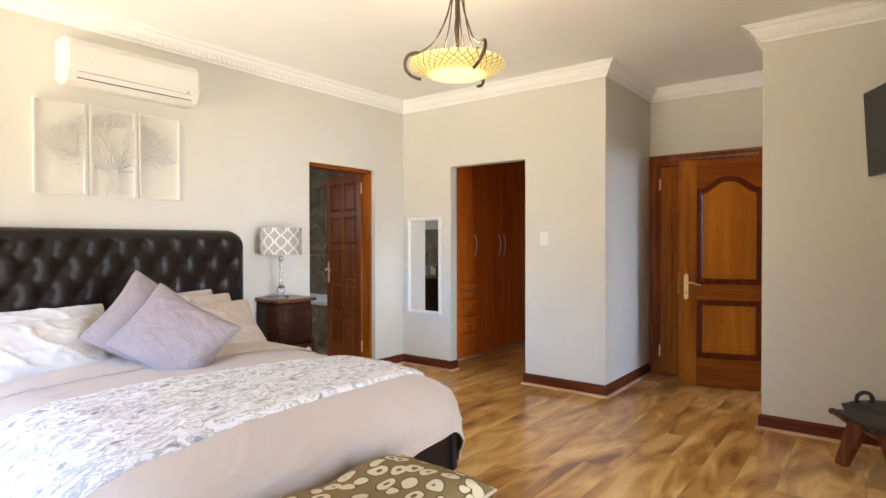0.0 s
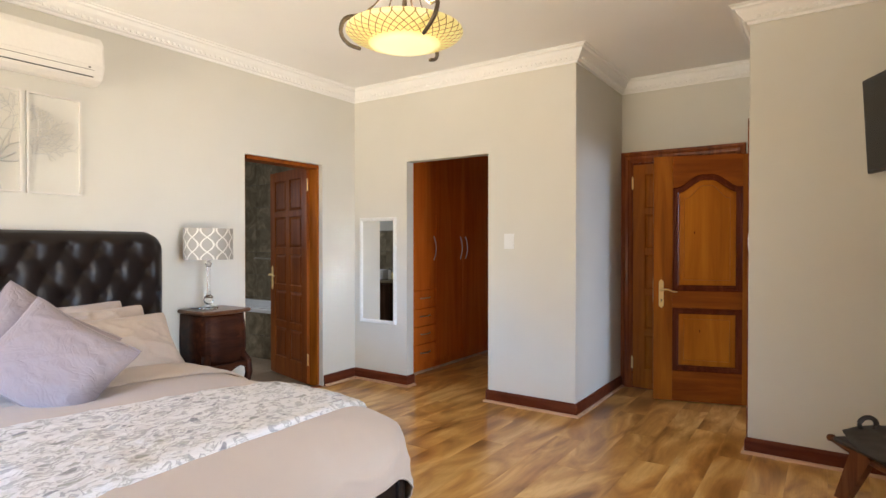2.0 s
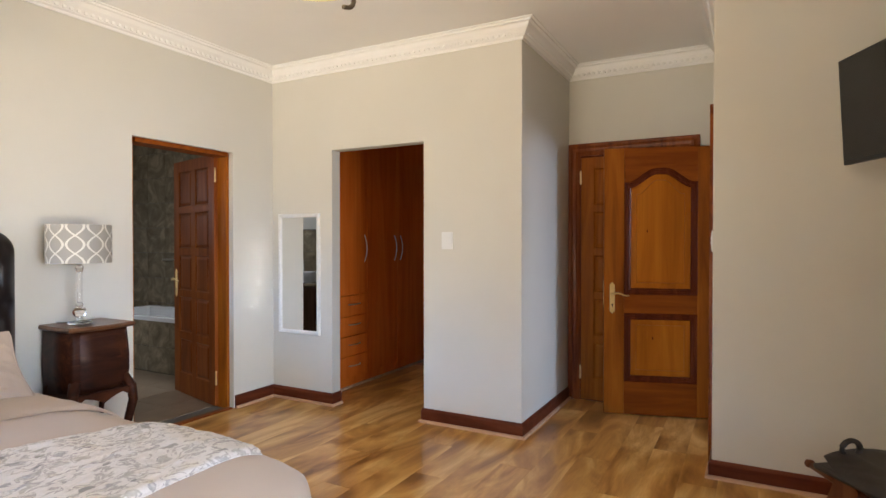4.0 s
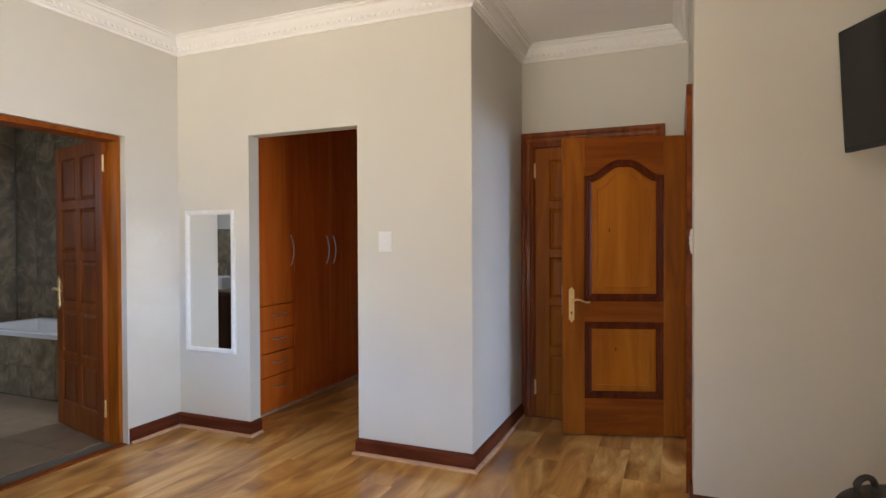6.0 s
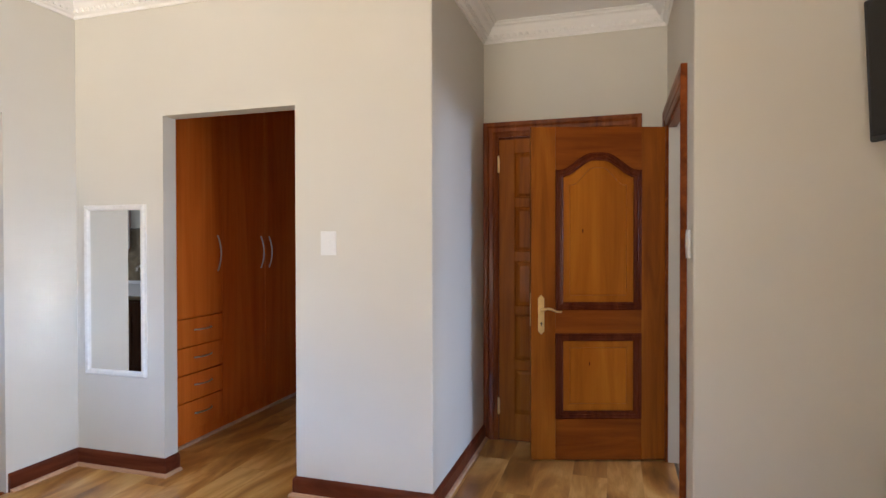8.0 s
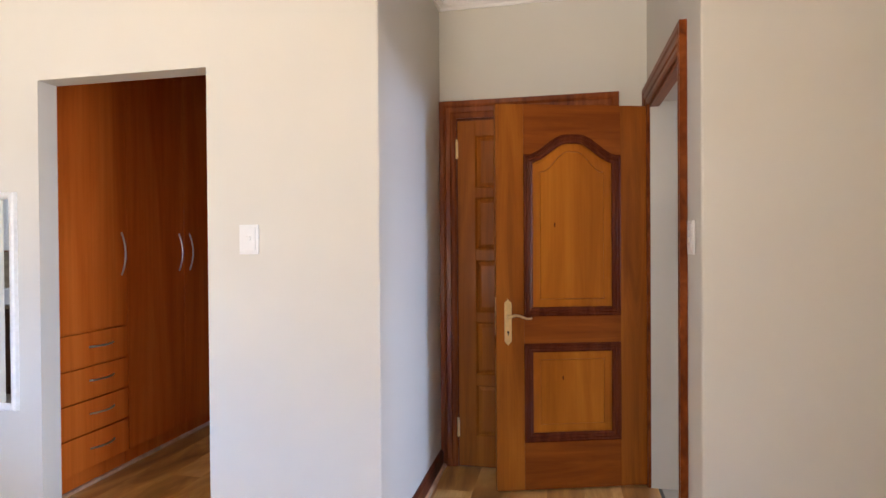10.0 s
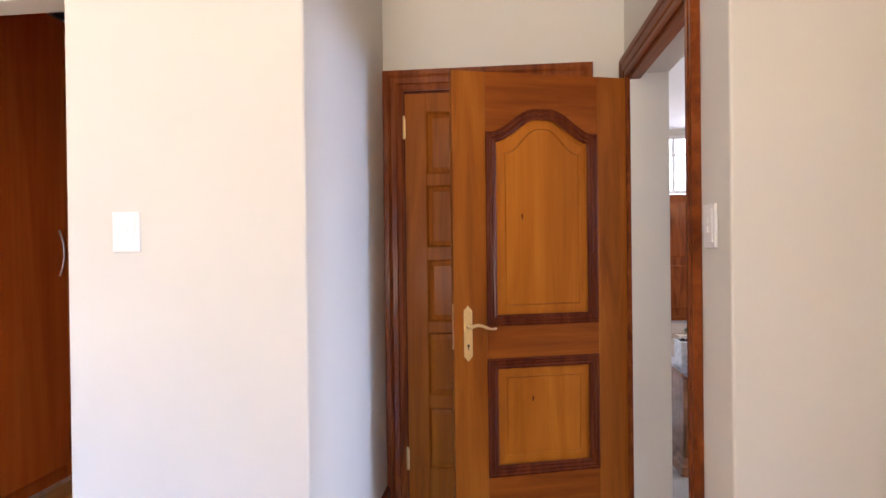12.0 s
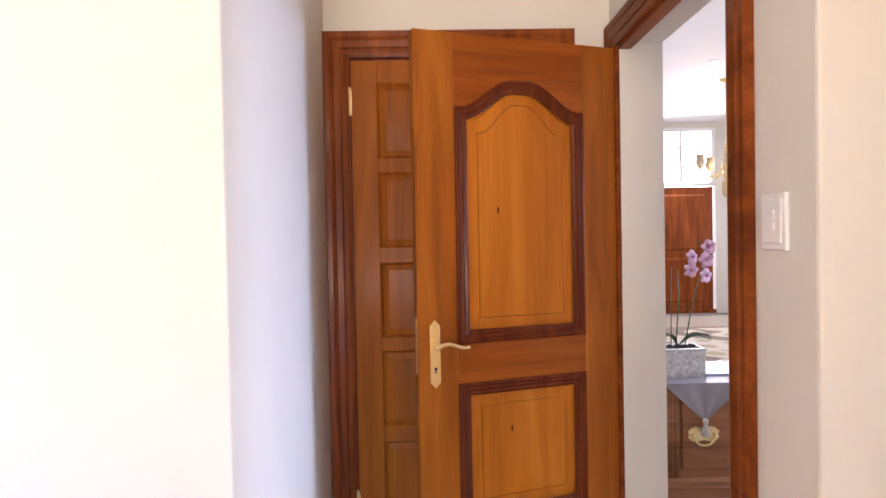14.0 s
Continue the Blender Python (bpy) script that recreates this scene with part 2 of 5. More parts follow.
def prism(bm, pts, d0, d1, axis="y"):
    """A flat outline (u, v) pushed from d0 to d1 along axis; u, v are the other two axes in order."""
    def put(u, v, d):
        return {"x": (d, u, v), "y": (u, d, v), "z": (u, v, d)}[axis]
    a = [bm.verts.new(put(u, v, d0)) for u, v in pts]
    b = [bm.verts.new(put(u, v, d1)) for u, v in pts]
    n = len(pts)
    bm.faces.new(a)
    bm.faces.new(b[::-1])
    for i in range(n):
        bm.faces.new((a[i], b[i], b[(i + 1) % n], a[(i + 1) % n]))
    return bm


def lathe(bm, prof, seg=24, centre=(0, 0), squash=1.0):
    """Turns (r, z) about z."""
    rings = []
    for r, z in prof:
        rings.append([bm.verts.new((centre[0] + r * math.cos(2 * math.pi * i / seg), centre[1] + squash * r * math.sin(2 * math.pi * i / seg), z)) for i in range(seg)])
    for a, b in zip(rings, rings[1:]):
        for i in range(seg):
            bm.faces.new((a[i], a[(i + 1) % seg], b[(i + 1) % seg], b[i]))
    bm.faces.new(rings[0][::-1])
    bm.faces.new(rings[-1])
    return bm


def tube(bm, pts, r, seg=8, r1=None):
    """A round bar through points."""
    pts = [Vector(p) for p in pts]
    rings = []
    up = Vector((0, 0, 1))
    for i, p in enumerate(pts):
        d = (pts[min(i + 1, len(pts) - 1)] - pts[max(i - 1, 0)]).normalized()
        a = d.cross(up)
        if a.length < 0.05:
            a = d.cross(Vector((1, 0, 0)))
        a.normalize()
        if rings and a.dot(last) < 0:
            a = -a
        last = a
        b = d.cross(a)
        rr = r if r1 is None else r + (r1 - r) * i / (len(pts) - 1)
        rings.append([bm.verts.new(p + rr * (a * math.cos(2 * math.pi * k / seg) + b * math.sin(2 * math.pi * k / seg))) for k in range(seg)])
    for a, b in zip(rings, rings[1:]):
        for k in range(seg):
            bm.faces.new((a[k], a[(k + 1) % seg], b[(k + 1) % seg], b[k]))
    bm.faces.new(rings[0][::-1])
    bm.faces.new(rings[-1])
    return bm


def rounded(pts, n=5):
    """A smooth line through points."""
    p = [Vector(q) for q in pts]
    p = [p[0]] + p + [p[-1]]
    out = []
    for i in range(1, len(p) - 2):
        a, b, c, d = p[i - 1:i + 3]
        for k in range(n):
            t = k / n
            out.append(0.5 * ((2 * b) + (c - a) * t + (2 * a - 5 * b + 4 * c - d) * t * t + (3 * b - a - 3 * c + d) * t ** 3))
    return out + [p[-1]]


def sweep(bm, path, prof, plane="xy", closed=False):
    """Carries a profile (side, out) along a flat path with mitred corners; side is to the left of the way, out is along the third axis."""
    n = len(path)
    pts = [Vector(p) for p in path]
    rings = []
    for i, p in enumerate(pts):
        d0 = (p - pts[i - 1]).normalized() if (i or closed) else None
        d1 = (pts[(i + 1) % n] - p).normalized() if (i < n - 1 or closed) else None
        d0, d1 = d0 or d1, d1 or d0
        n0, n1 = Vector((-d0.y, d0.x)), Vector((-d1.y, d1.x))
        s = (n0 + n1)
        s = s / max(s.dot(n0), 0.2)
        ring = []
        for a, o in prof:
            q = p + s * a
            ring.append(bm.verts.new({"xy": (q.x, q.y, o), "xz": (q.x, o, q.y), "yz": (o, q.x, q.y)}[plane]))
        rings.append(ring)
    k = len(prof)
    for i in range(n if closed else n - 1):
        a, b = rings[i], rings[(i + 1) % n]
        for j in range(k):
            bm.faces.new((a[j], a[(j + 1) % k], b[(j + 1) % k], b[j]))
    if not closed:
        bm.faces.new(rings[0])
        bm.faces.new(rings[-1][::-1])
    return bm


def structure(name, bm, material, label=""):
    ob = part(name, bm, material)
    return tagged(ob, label, kind="structure")


# ---- the shell ----
wall_w = structure("wall_west", block(W - 0.25, W, SOUTH - 0.2, 3.07, 0, CEIL), WALL, "warm white painted plaster wall behind the bed")
part("wall_pier", block(W - 0.25, W, 3.91, N + 0.1, 0, CEIL), WALL, wall_w)
part("wall_head", block(W - 0.25, W, 3.07, 3.91, 2.04, CEIL), WALL, wall_w)
wall_n = structure("wall_north", prism(bmesh.new(), [(W, 0), (-3.163, 0), (-3.163, 2.07), (-2.303, 2.07), (-2.303, CEIL), (W, CEIL)], N, N + 0.10), WALL, "warm white painted plaster wall with an opening to the dressing room")
part("pier", prism(bmesh.new(), [(-2.303, N), (PX - 0.008, N), (PX - 0.002, N + 0.002), (PX, N + 0.008), (PX, BACK), (-2.303, BACK)], 0, CEIL, "z"), WALL, wall_n)
structure("wall_alcove", block(-2.3, E + 0.17, BACK, BACK + 0.2, 0, CEIL), WALL, "warm white painted plaster wall at the back of the alcove")
wall_e = structure("wall_doorway", prism(bmesh.new(), [(E + 0.008, T), (EAST + 0.2, T), (EAST + 0.2, T + 0.17), (E + 0.17, T + 0.17), (E + 0.17, 4.548), (E, 4.548), (E, T + 0.008), (E + 0.002, T + 0.002)], 0, CEIL, "z"), WALL, "warm white painted plaster wall with the bedroom doorway and the television")
part("wall_head", block(E, E + 0.17, 4.548, 5.375, 2.06, CEIL), WALL, wall_e)
part("wall_stub", block(E, E + 0.17, 5.375, BACK, 0, CEIL), WALL, wall_e)
wall_s = structure("wall_south", block(W, -3.4, SOUTH - 0.2, SOUTH, 0, CEIL), WALL, "warm white painted plaster wall with glazed patio doors")
part("wall_piece", block(-0.6, EAST, SOUTH - 0.2, SOUTH, 0, CEIL), WALL, wall_s)
part("wall_head", block(-3.4, -0.6, SOUTH - 0.2, SOUTH, 2.2, CEIL), WALL, wall_s)
wall_r = structure("wall_east", block(EAST, EAST + 0.2, SOUTH - 0.2, 0.0, 0, CEIL), WALL, "warm white painted plaster wall with glazed terrace doors")
part("wall_piece", block(EAST, EAST + 0.2, 2.2, T, 0, CEIL), WALL, wall_r)
part("wall_head", block(EAST, EAST + 0.2, 0.0, 2.2, 2.15, CEIL), WALL, wall_r)
structure("ceiling", prism(bmesh.new(), [(W - 0.2, SOUTH - 0.2), (EAST + 0.2, SOUTH - 0.2), (EAST + 0.2, T + 0.17), (E + 0.17, T + 0.17), (E + 0.17, BACK + 0.2), (W - 0.2, BACK + 0.2)], CEIL, CEIL + 0.15, "z"), CEILING, "smooth off-white painted ceiling")

# cornice: coved, stepped, with a row of dentils
CPROF = [(0, 2.69), (0.012, 2.69), (0.014, 2.705), (0.030, 2.712), (0.033, 2.722), (0.045, 2.735), (0.062, 2.752), (0.075, 2.775), (0.092, 2.780), (0.094, 2.792), (0.110, 2.794), (0.110, 2.80), (0, 2.80)]
ROOM = [(W, SOUTH), (EAST, SOUTH), (EAST, T), (E, T), (E, BACK), (PX, BACK), (PX, N), (W, N)]
cornice = structure("cornice", sweep(bmesh.new(), ROOM, CPROF, "xy", True), CORNICE, "white plaster cornice with a row of small dentils")
bm = bmesh.new()
for a, b in zip(ROOM, ROOM[1:] + ROOM[:1]):
    a, b = Vector(a), Vector(b)
    d = (b - a).normalized()
    s = Vector((-d.y, d.x))
    for i in range(int((b - a).length / 0.042)):
        p = a + d * (0.02 + i * 0.042) + s * 0.030
        q = p + d * 0.020 + s * 0.014
        box(bm, min(p.x, q.x), max(p.x, q.x), min(p.y, q.y), max(p.y, q.y), 2.716, 2.736)
part("dentils", bm, CORNICE, cornice)
tagged(bpy.data.objects["dentils"], kind="stuff")

# skirting with a pale quarter-round bead, run by run
SPROF = [(0, 0.0), (0.016, 0.0), (0.016, 0.082), (0.012, 0.092), (0.005, 0.10), (0, 0.10)]
QPROF = [(0.016, 0.0), (0.034, 0.0), (0.032, 0.009), (0.026, 0.015), (0.016, 0.017)]
RUNS = [[(W, 4.34), (W, 3.92)], [(-3.163, N + 0.1), (-3.163, N), (W, N)], [(PX, BACK - 0.02), (PX, N), (-2.303, N), (-2.303, N + 0.1)],
        [(EAST, T), (E, T), (E, 4.448)], [(W, 3.05), (W, SOUTH)], [(EAST, SOUTH), (EAST, 0.0)], [(EAST, 2.2), (EAST, T)], [(-0.6, SOUTH), (EAST, SOUTH)], [(W, SOUTH), (-3.4, SOUTH)]]
for run in RUNS:
    m = SKIRT_Y if len(run) == 2 and run[0][0] == run[1][0] else SKIRT
    s = structure("baseboard", sweep(bmesh.new(), run, SPROF), m, "dark mahogany-stained wooden skirting board")
    part("bead", sweep(bmesh.new(), run, QPROF), QUAD, s, "pale timber quarter-round bead")


# ---- doors ----
def arch(x0, x1, shoulder, top, n=24):
    """Points of a cathedral arch from x0 to x1."""
    out = []
    for i in range(n + 1):
        u = i / n
        q = min(1, max(0, (1 - abs(2 * u - 1) - 0.10) / 0.78))
        out.append((x0 + (x1 - x0) * u, shoulder + (top - shoulder) * math.sin(q * math.pi / 2) ** 1.7))
    return out


def raised(bm, outline, y_edge, y_face, inset):
    """A raised panel: bevelled from the outline to a flat field."""
    pts = [Vector(p) for p in outline]
    c = sum(pts, Vector((0, 0))) / len(pts)
    n = len(pts)
    inner = []
    for i in range(n):
        d0, d1 = (pts[i] - pts[i - 1]), (pts[(i + 1) % n] - pts[i])
        d0 = d0.normalized() if d0.length else d1.normalized()
        d1 = d1.normalized() if d1.length else d0
        n0, n1 = Vector((-d0.y, d0.x)), Vector((-d1.y, d1.x))
        s = n0 + n1
        s = s / max(s.dot(n0), 0.4)
        inner.append(pts[i] + s * inset)
    a = [bm.verts.new((p.x, y_edge, p.y)) for p in pts]
    b = [bm.verts.new((p.x, y_face, p.y)) for p in inner]
    for i in range(n):
        bm.faces.new((a[i], a[(i + 1) % n], b[(i + 1) % n], b[i]))
    bm.faces.new(b)
    return bm


MPROF = [(0, 0), (0, 0.010), (0.009, 0.017), (0.015, 0.010), (0.023, 0.014), (0.030, 0.006), (0.039, 0.009), (0.048, 0.002), (0.048, 0)]


def lever(parent, x, z, side, towards):
    """A brass lever on a long plate; side +1 or -1 in y, towards: +1 or -1 along x."""
    h = new("handle")
    h.parent = parent
    tagged(h, "polished brass lever handle on a long plate")
    bm = bmesh.new()
    y = side * 0.0205
    out = [(x - 0.019, z - 0.10), (x, z - 0.122), (x + 0.019, z - 0.10), (x + 0.019, z + 0.10), (x, z + 0.122), (x - 0.019, z + 0.10)]
    prism(bm, out, y, y + side * 0.004)
    prism(bm, [(x + (a - x) * 0.72, z + (b - z) * 0.9) for a, b in out], y + side * 0.004, y + side * 0.006)
    part("plate", bm, BRASS, h)
    bm = bmesh.new()
    tube(bm, [(x, y, z + 0.03), (x, y + side * 0.045, z + 0.03)], 0.010, 12)
    tube(bm, [(x, y + side * 0.042, z + 0.03)] + [(x + towards * 0.12 * t, y + side * (0.045 - 0.012 * t), z + 0.03 + 0.010 * math.sin(t * 5.5)) for t in (0.15, 0.3, 0.45, 0.6, 0.75, 0.9, 1.0)], 0.0085, 10, 0.005)
    part("lever", bm, BRASS, h, smooth=True)
    bm = bmesh.new()
    prism(bm, [(x + 0.006 * math.cos(k * math.pi / 5), z - 0.052 + 0.006 * math.sin(k * math.pi / 5)) for k in range(10)], y + side * 0.006, y + side * 0.0068)
    box(bm, x - 0.0025, x + 0.0025, min(y + side * 0.006, y + side * 0.0066), max(y + side * 0.006, y + side * 0.0066), z - 0.068, z - 0.054)
    part("keyhole", bm, BLACK, h)


def hinges(parent, zs, x=0.0, y=0.0):
    for z in zs:
        bm = bmesh.new()
        tube(bm, [(x, y, z - 0.05), (x, y, z + 0.05)], 0.007, 10)
        box(bm, x - 0.002, x + 0.009, y - 0.004, y - 0.001, z - 0.048, z + 0.048)
        lathe(bm, [(0.001, z + 0.05), (0.007, z + 0.052), (0.006, z + 0.06), (0.001, z + 0.064)], 10, (x, y))
        part("hinge", bm, BRASS, parent)


def arched_door(m, label):
    """A leaf with an arched panel above a square one; x from the hinge, two faces."""
    w, h, t = 0.825, 2.035, 0.020
    door = empty("open_door", m, label, "door")
    for x0, x1 in ((0, 0.150), (w - 0.150, w)):
        part("stile", block(x0, x1, -t, t, 0, h, 0.003), LEAF, door)
    a, b = 0.150, w - 0.150
    part("bottom_rail", block(a, b, -t + 0.001, t - 0.001, 0, 0.252), LEAF_X, door)
    part("middle_rail", block(a, b, -t + 0.001, t - 0.001, 0.775, 0.918), LEAF_X, door)
    top = [(a, h - 0.001)] + arch(a, b, 1.772, 1.878) + [(b, h - 0.001)]
    part("top_rail", prism(bmesh.new(), top, -t + 0.001, t - 0.001), LEAF_X, door)
    def low(d):
        return [(a + d, 0.252 + d), (b - d, 0.252 + d), (b - d, 0.775 - d), (a + d, 0.775 - d)]

    def high(d):
        return [(a + d, 0.918 + d), (b - d, 0.918 + d)] + arch(a + d, b - d, 1.772 - d, 1.878 - d)[::-1]
    for name, loop in (("lower_panel", low), ("upper_panel", high)):
        bm = bmesh.new()
        for y0, y1 in ((0.004, 0.013), (-0.004, -0.013)):
            flat = [bm.verts.new((x, y0, z)) for x, z in loop(0.001)]
            edge = [bm.verts.new((x, y0, z)) for x, z in loop(0.046)]
            lip = [bm.verts.new((x, y0 + (y1 - y0) * 0.35, z)) for x, z in loop(0.049)]
            field = [bm.verts.new((x, y1 * 0.90, z)) for x, z in loop(0.088)]
            dip = [bm.verts.new((x, y1 * 0.55, z)) for x, z in loop(0.0895)]
            top_ = [bm.verts.new((x, y1, z)) for x, z in loop(0.0920)]
            n_ = len(flat)
            for p, q in ((flat, edge), (edge, lip), (lip, field), (field, dip), (dip, top_)):
                for i in range(n_):
                    bm.faces.new((p[i], p[(i + 1) % n_], q[(i + 1) % n_], q[i]))
            half = n_ // 2
            bm.faces.new(top_) if n_ == 4 else None
            if n_ > 4:
                crown = top_[2:]
                m_ = len(crown)
                low_pts = [top_[1]] + [bm.verts.new((v.co.x, y1, top_[0].co.z)) for v in crown[1:-1]] + [top_[0]]
                for i in range(m_ - 1):
                    bm.faces.new((low_pts[i], low_pts[i + 1], crown[i + 1], crown[i]))
        part(name, bm, PANEL, door, "lighter honey-coloured raised panel")
        bm = bmesh.new()
        sweep(bm, loop(0), [(s, t - 0.006 + o) for s, o in MPROF], "xz", True)
        sweep(bm, loop(0), [(s, -t + 0.006 - o) for s, o in MPROF], "xz", True)
        part(name.replace("panel", "moulding"), bm, MOULD, door, "dark stained bolection moulding")
    for s in (1, -1):
        lever(door, w - 0.062, 0.89, s, -1)
    for x, z in ((0.507, 1.40), (0.465, 0.587)):
        for s in (1, -1):
            knot = prism(bmesh.new(), [(x + 0.004 * math.cos(k * math.pi / 6), z + 0.014 * math.sin(k * math.pi / 6)) for k in range(12)], s * 0.0129, s * 0.0133)
            part("knot", knot, MOULD, door, "small dark knot in the timber")
    part("lock_plate", block(w - 0.0005, w + 0.0015, -0.011, 0.011, 0.82, 1.02), BRASS, door)
    hinges(door, (0.22, 1.85), -0.006, 0.014)
    return door


def inset_loop(loop, d):
    pts = [Vector(p) for p in loop]
    n = len(pts)
    out = []
    for i in range(n):
        d0, d1 = (pts[i] - pts[i - 1]), (pts[(i + 1) % n] - pts[i])
        d0 = d0.normalized() if d0.length else d1.normalized()
        d1 = d1.normalized() if d1.length else d0
        n0, n1 = Vector((-d0.y, d0.x)), Vector((-d1.y, d1.x))
        s = n0 + n1
        q = pts[i] + s / max(s.dot(n0), 0.4) * d
        out.append((q.x, q.y))
    return out


ROWS5 = ((0.175, 0.475), (0.535, 0.845), (0.90, 1.205), (1.265, 1.57), (1.625, 1.93))


def ten_panel_door(name, m, w, label, leaf, panel, kind_structure=False):
    h, t = 2.020, 0.020
    door = empty(name, m, label, "" if kind_structure else "door")
    if kind_structure:
        tagged(door, kind="structure")
    st, mid = 0.105, 0.075
    cols = ((st, w / 2 - mid / 2), (w / 2 + mid / 2, w - st))
    for x0, x1 in ((0, st), (w - st, w)):
        part("stile", block(x0, x1, -t, t, 0, h, 0.003), leaf, door)
    part("muntin", block(cols[0][1], cols[1][0], -t + 0.001, t - 0.001, ROWS5[0][0], ROWS5[-1][1]), leaf, door)
    edges = [(0, ROWS5[0][0])] + [(a[1], b[0]) for a, b in zip(ROWS5, ROWS5[1:])] + [(ROWS5[-1][1], h)]
    for i, (z0, z1) in enumerate(edges):
        if i in (0, len(edges) - 1):
            part("rail", block(st, w - st, -t + 0.001, t - 0.001, z0, z1), leaf, door)
        else:
            for x0, x1 in cols:
                part("rail", block(x0, x1, -t + 0.001, t - 0.001, z0, z1), leaf, door)
    for z0, z1 in ROWS5:
        for x0, x1 in cols:
            bm = bmesh.new()
            loop = [(x0, z0), (x1, z0), (x1, z1), (x0, z1)]
            for s in (-1, 1):
                raised(bm, loop, s * (t - 0.001), s * (t - 0.012), 0.010)
                raised(bm, inset_loop(loop, 0.010), s * (t - 0.012), s * (t - 0.004), 0.022)
            part("panel", bm, panel, door)
    return door


open_door = arched_door(pose(-0.388, 5.412, 0.01, 0, 0, 196.9), "honey-brown wooden door with an arched panel, standing open against the closet door")
bath_door = ten_panel_door("bathroom_door", pose(-3.955, 3.872, 0.01, 0, 0, 165.8), 0.77, "dark reddish wooden ten-panel door standing open into the bathroom", BATH_LEAF, BATH_PANEL)
lever(bath_door, 0.77 - 0.05, 0.96, 1, -1)
lever(bath_door, 0.77 - 0.05, 0.96, -1, -1)
hinges(bath_door, (0.22, 1.85), -0.006, 0.014)
closet_door = ten_panel_door("door_2", pose(-1.43, BACK - 0.004, 0.012), 0.80, "closed honey-brown wooden ten-panel closet door", LEAF, LEAF, True)
hinges(closet_door, (0.22, 1.85), -0.004, -0.024)

# casings: stepped profile, mitred round each opening; side 0 is the inner edge
KPROF = [(0, 0), (0, 0.014), (0.012, 0.018), (0.030, 0.018), (0.036, 0.023), (0.060, 0.026), (0.068, 0.021), (0.078, 0.026), (0.098, 0.028), (0.102, 0.022), (0.102, 0)]


def casing_loop(u0, u1, top):
    return [(u1, 0.0), (u1, top), (u0, top), (u0, 0.0)]


closet_frame = structure("door_frame", sweep(bmesh.new(), casing_loop(-1.438, -0.622, 2.05)[::-1], [(s, BACK - 0.001 - o) for s, o in KPROF], "xz"), CASING, "red-brown moulded wooden door casing")
part("rebate", sweep(bmesh.new(), casing_loop(-1.434, -0.626, 2.052)[::-1], [(-0.006, BACK - 0.010), (0.006, BACK - 0.010), (0.006, BACK), (-0.006, BACK)], "xz"), MOULD, closet_frame)
part("stop", block(-1.438, -0.622, BACK - 0.0028, BACK - 0.0006, 2.012, 2.056), MOULD, closet_frame)
part("stop", block(-1.440, -1.424, BACK - 0.0028, BACK - 0.0006, 0.0, 2.012), MOULD, closet_frame)
part("stop", block(-1.424, -0.636, BACK - 0.0028, BACK - 0.0006, 0.0, 0.030), MOULD, closet_frame)
door_frame = structure("door_frame", sweep(bmesh.new(), casing_loop(4.555, 5.378, 2.050)[::-1], [(s, E - 0.001 - o) for s, o in KPROF if s < 0.1] + [(0.098, E - 0.001)], "yz"), CASING_Y, "red-brown moulded wooden casing round the bedroom doorway")
for y0, y1 in ((4.543, 4.573), (5.378, 5.400)):
    part("jamb", block(E - 0.003, E + 0.045, y0, y1, 0, 2.065), CASING, door_frame)
part("head", block(E - 0.003, E + 0.045, 4.573, 5.378, 2.035, 2.065), CASING_Y, door_frame)
bath_frame = structure("door_frame", block(W - 0.17, W - 0.045, 3.880, 3.907, 0, 2.037), LEAF, "reddish wooden frame set in the bathroom doorway")
part("jamb", block(W - 0.17, W - 0.045, 3.073, 3.105, 0, 2.037), LEAF, bath_frame)
part("head", block(W - 0.17, W - 0.02, 3.105, 3.880, 2.005, 2.037), LEAF_X, bath_frame)
part("threshold", block(W - 0.06, W + 0.003, 3.08, 3.90, 0, 0.010, 0.004), CASING_Y, bath_frame)


# ---- bedroom: things on the walls ----
ac = empty("air_conditioner", pose(W, 1.50, 2.29), "white wall-mounted split air conditioner above the artwork", "air conditioner")
prof = [(0, 0.03), (0.06, 0.0), (0.13, 0.0), (0.17, 0.02), (0.19, 0.055), (0.195, 0.10), (0.195, 0.235), (0.17, 0.275), (0.12, 0.29), (0, 0.29)]
bm = bmesh.new()
n = len(prof)
a_ = [bm.verts.new((x, -0.425, z)) for x, z in prof]
b_ = [bm.verts.new((x, 0.425, z)) for x, z in prof]
bm.faces.new(a_)
bm.faces.new(b_[::-1])
for i in range(n):
    bm.faces.new((a_[i], b_[i], b_[(i + 1) % n], a_[(i + 1) % n]))
bmesh.ops.bevel(bm, geom=[e for e in bm.edges if abs(e.verts[0].co.y - e.verts[1].co.y) < 1e-6], offset=0.012, segments=3, affect="EDGES")
part("body", bm, PLASTIC, ac)
part("vent_slot", block(0.1740, 0.1840, -0.365, 0.365, 0.033, 0.038), BLACK, ac, "dark air outlet slot")
part("louvre", prism(bmesh.new(), [(0.176, 0.040), (0.1845, 0.040), (0.1955, 0.071), (0.190, 0.071)], -0.362, 0.362, "y"), PLASTIC, ac)
part("front_panel", block(0.190, 0.200, -0.413, 0.413, 0.100, 0.232, 0.004), PLASTIC, ac)
part("indicator", block(0.1995, 0.2015, 0.33, 0.342, 0.082, 0.090), BLACK, ac)
part("panel_seam", block(0.1900, 0.1945, -0.365, 0.365, 0.0725, 0.0745), IRON, ac)


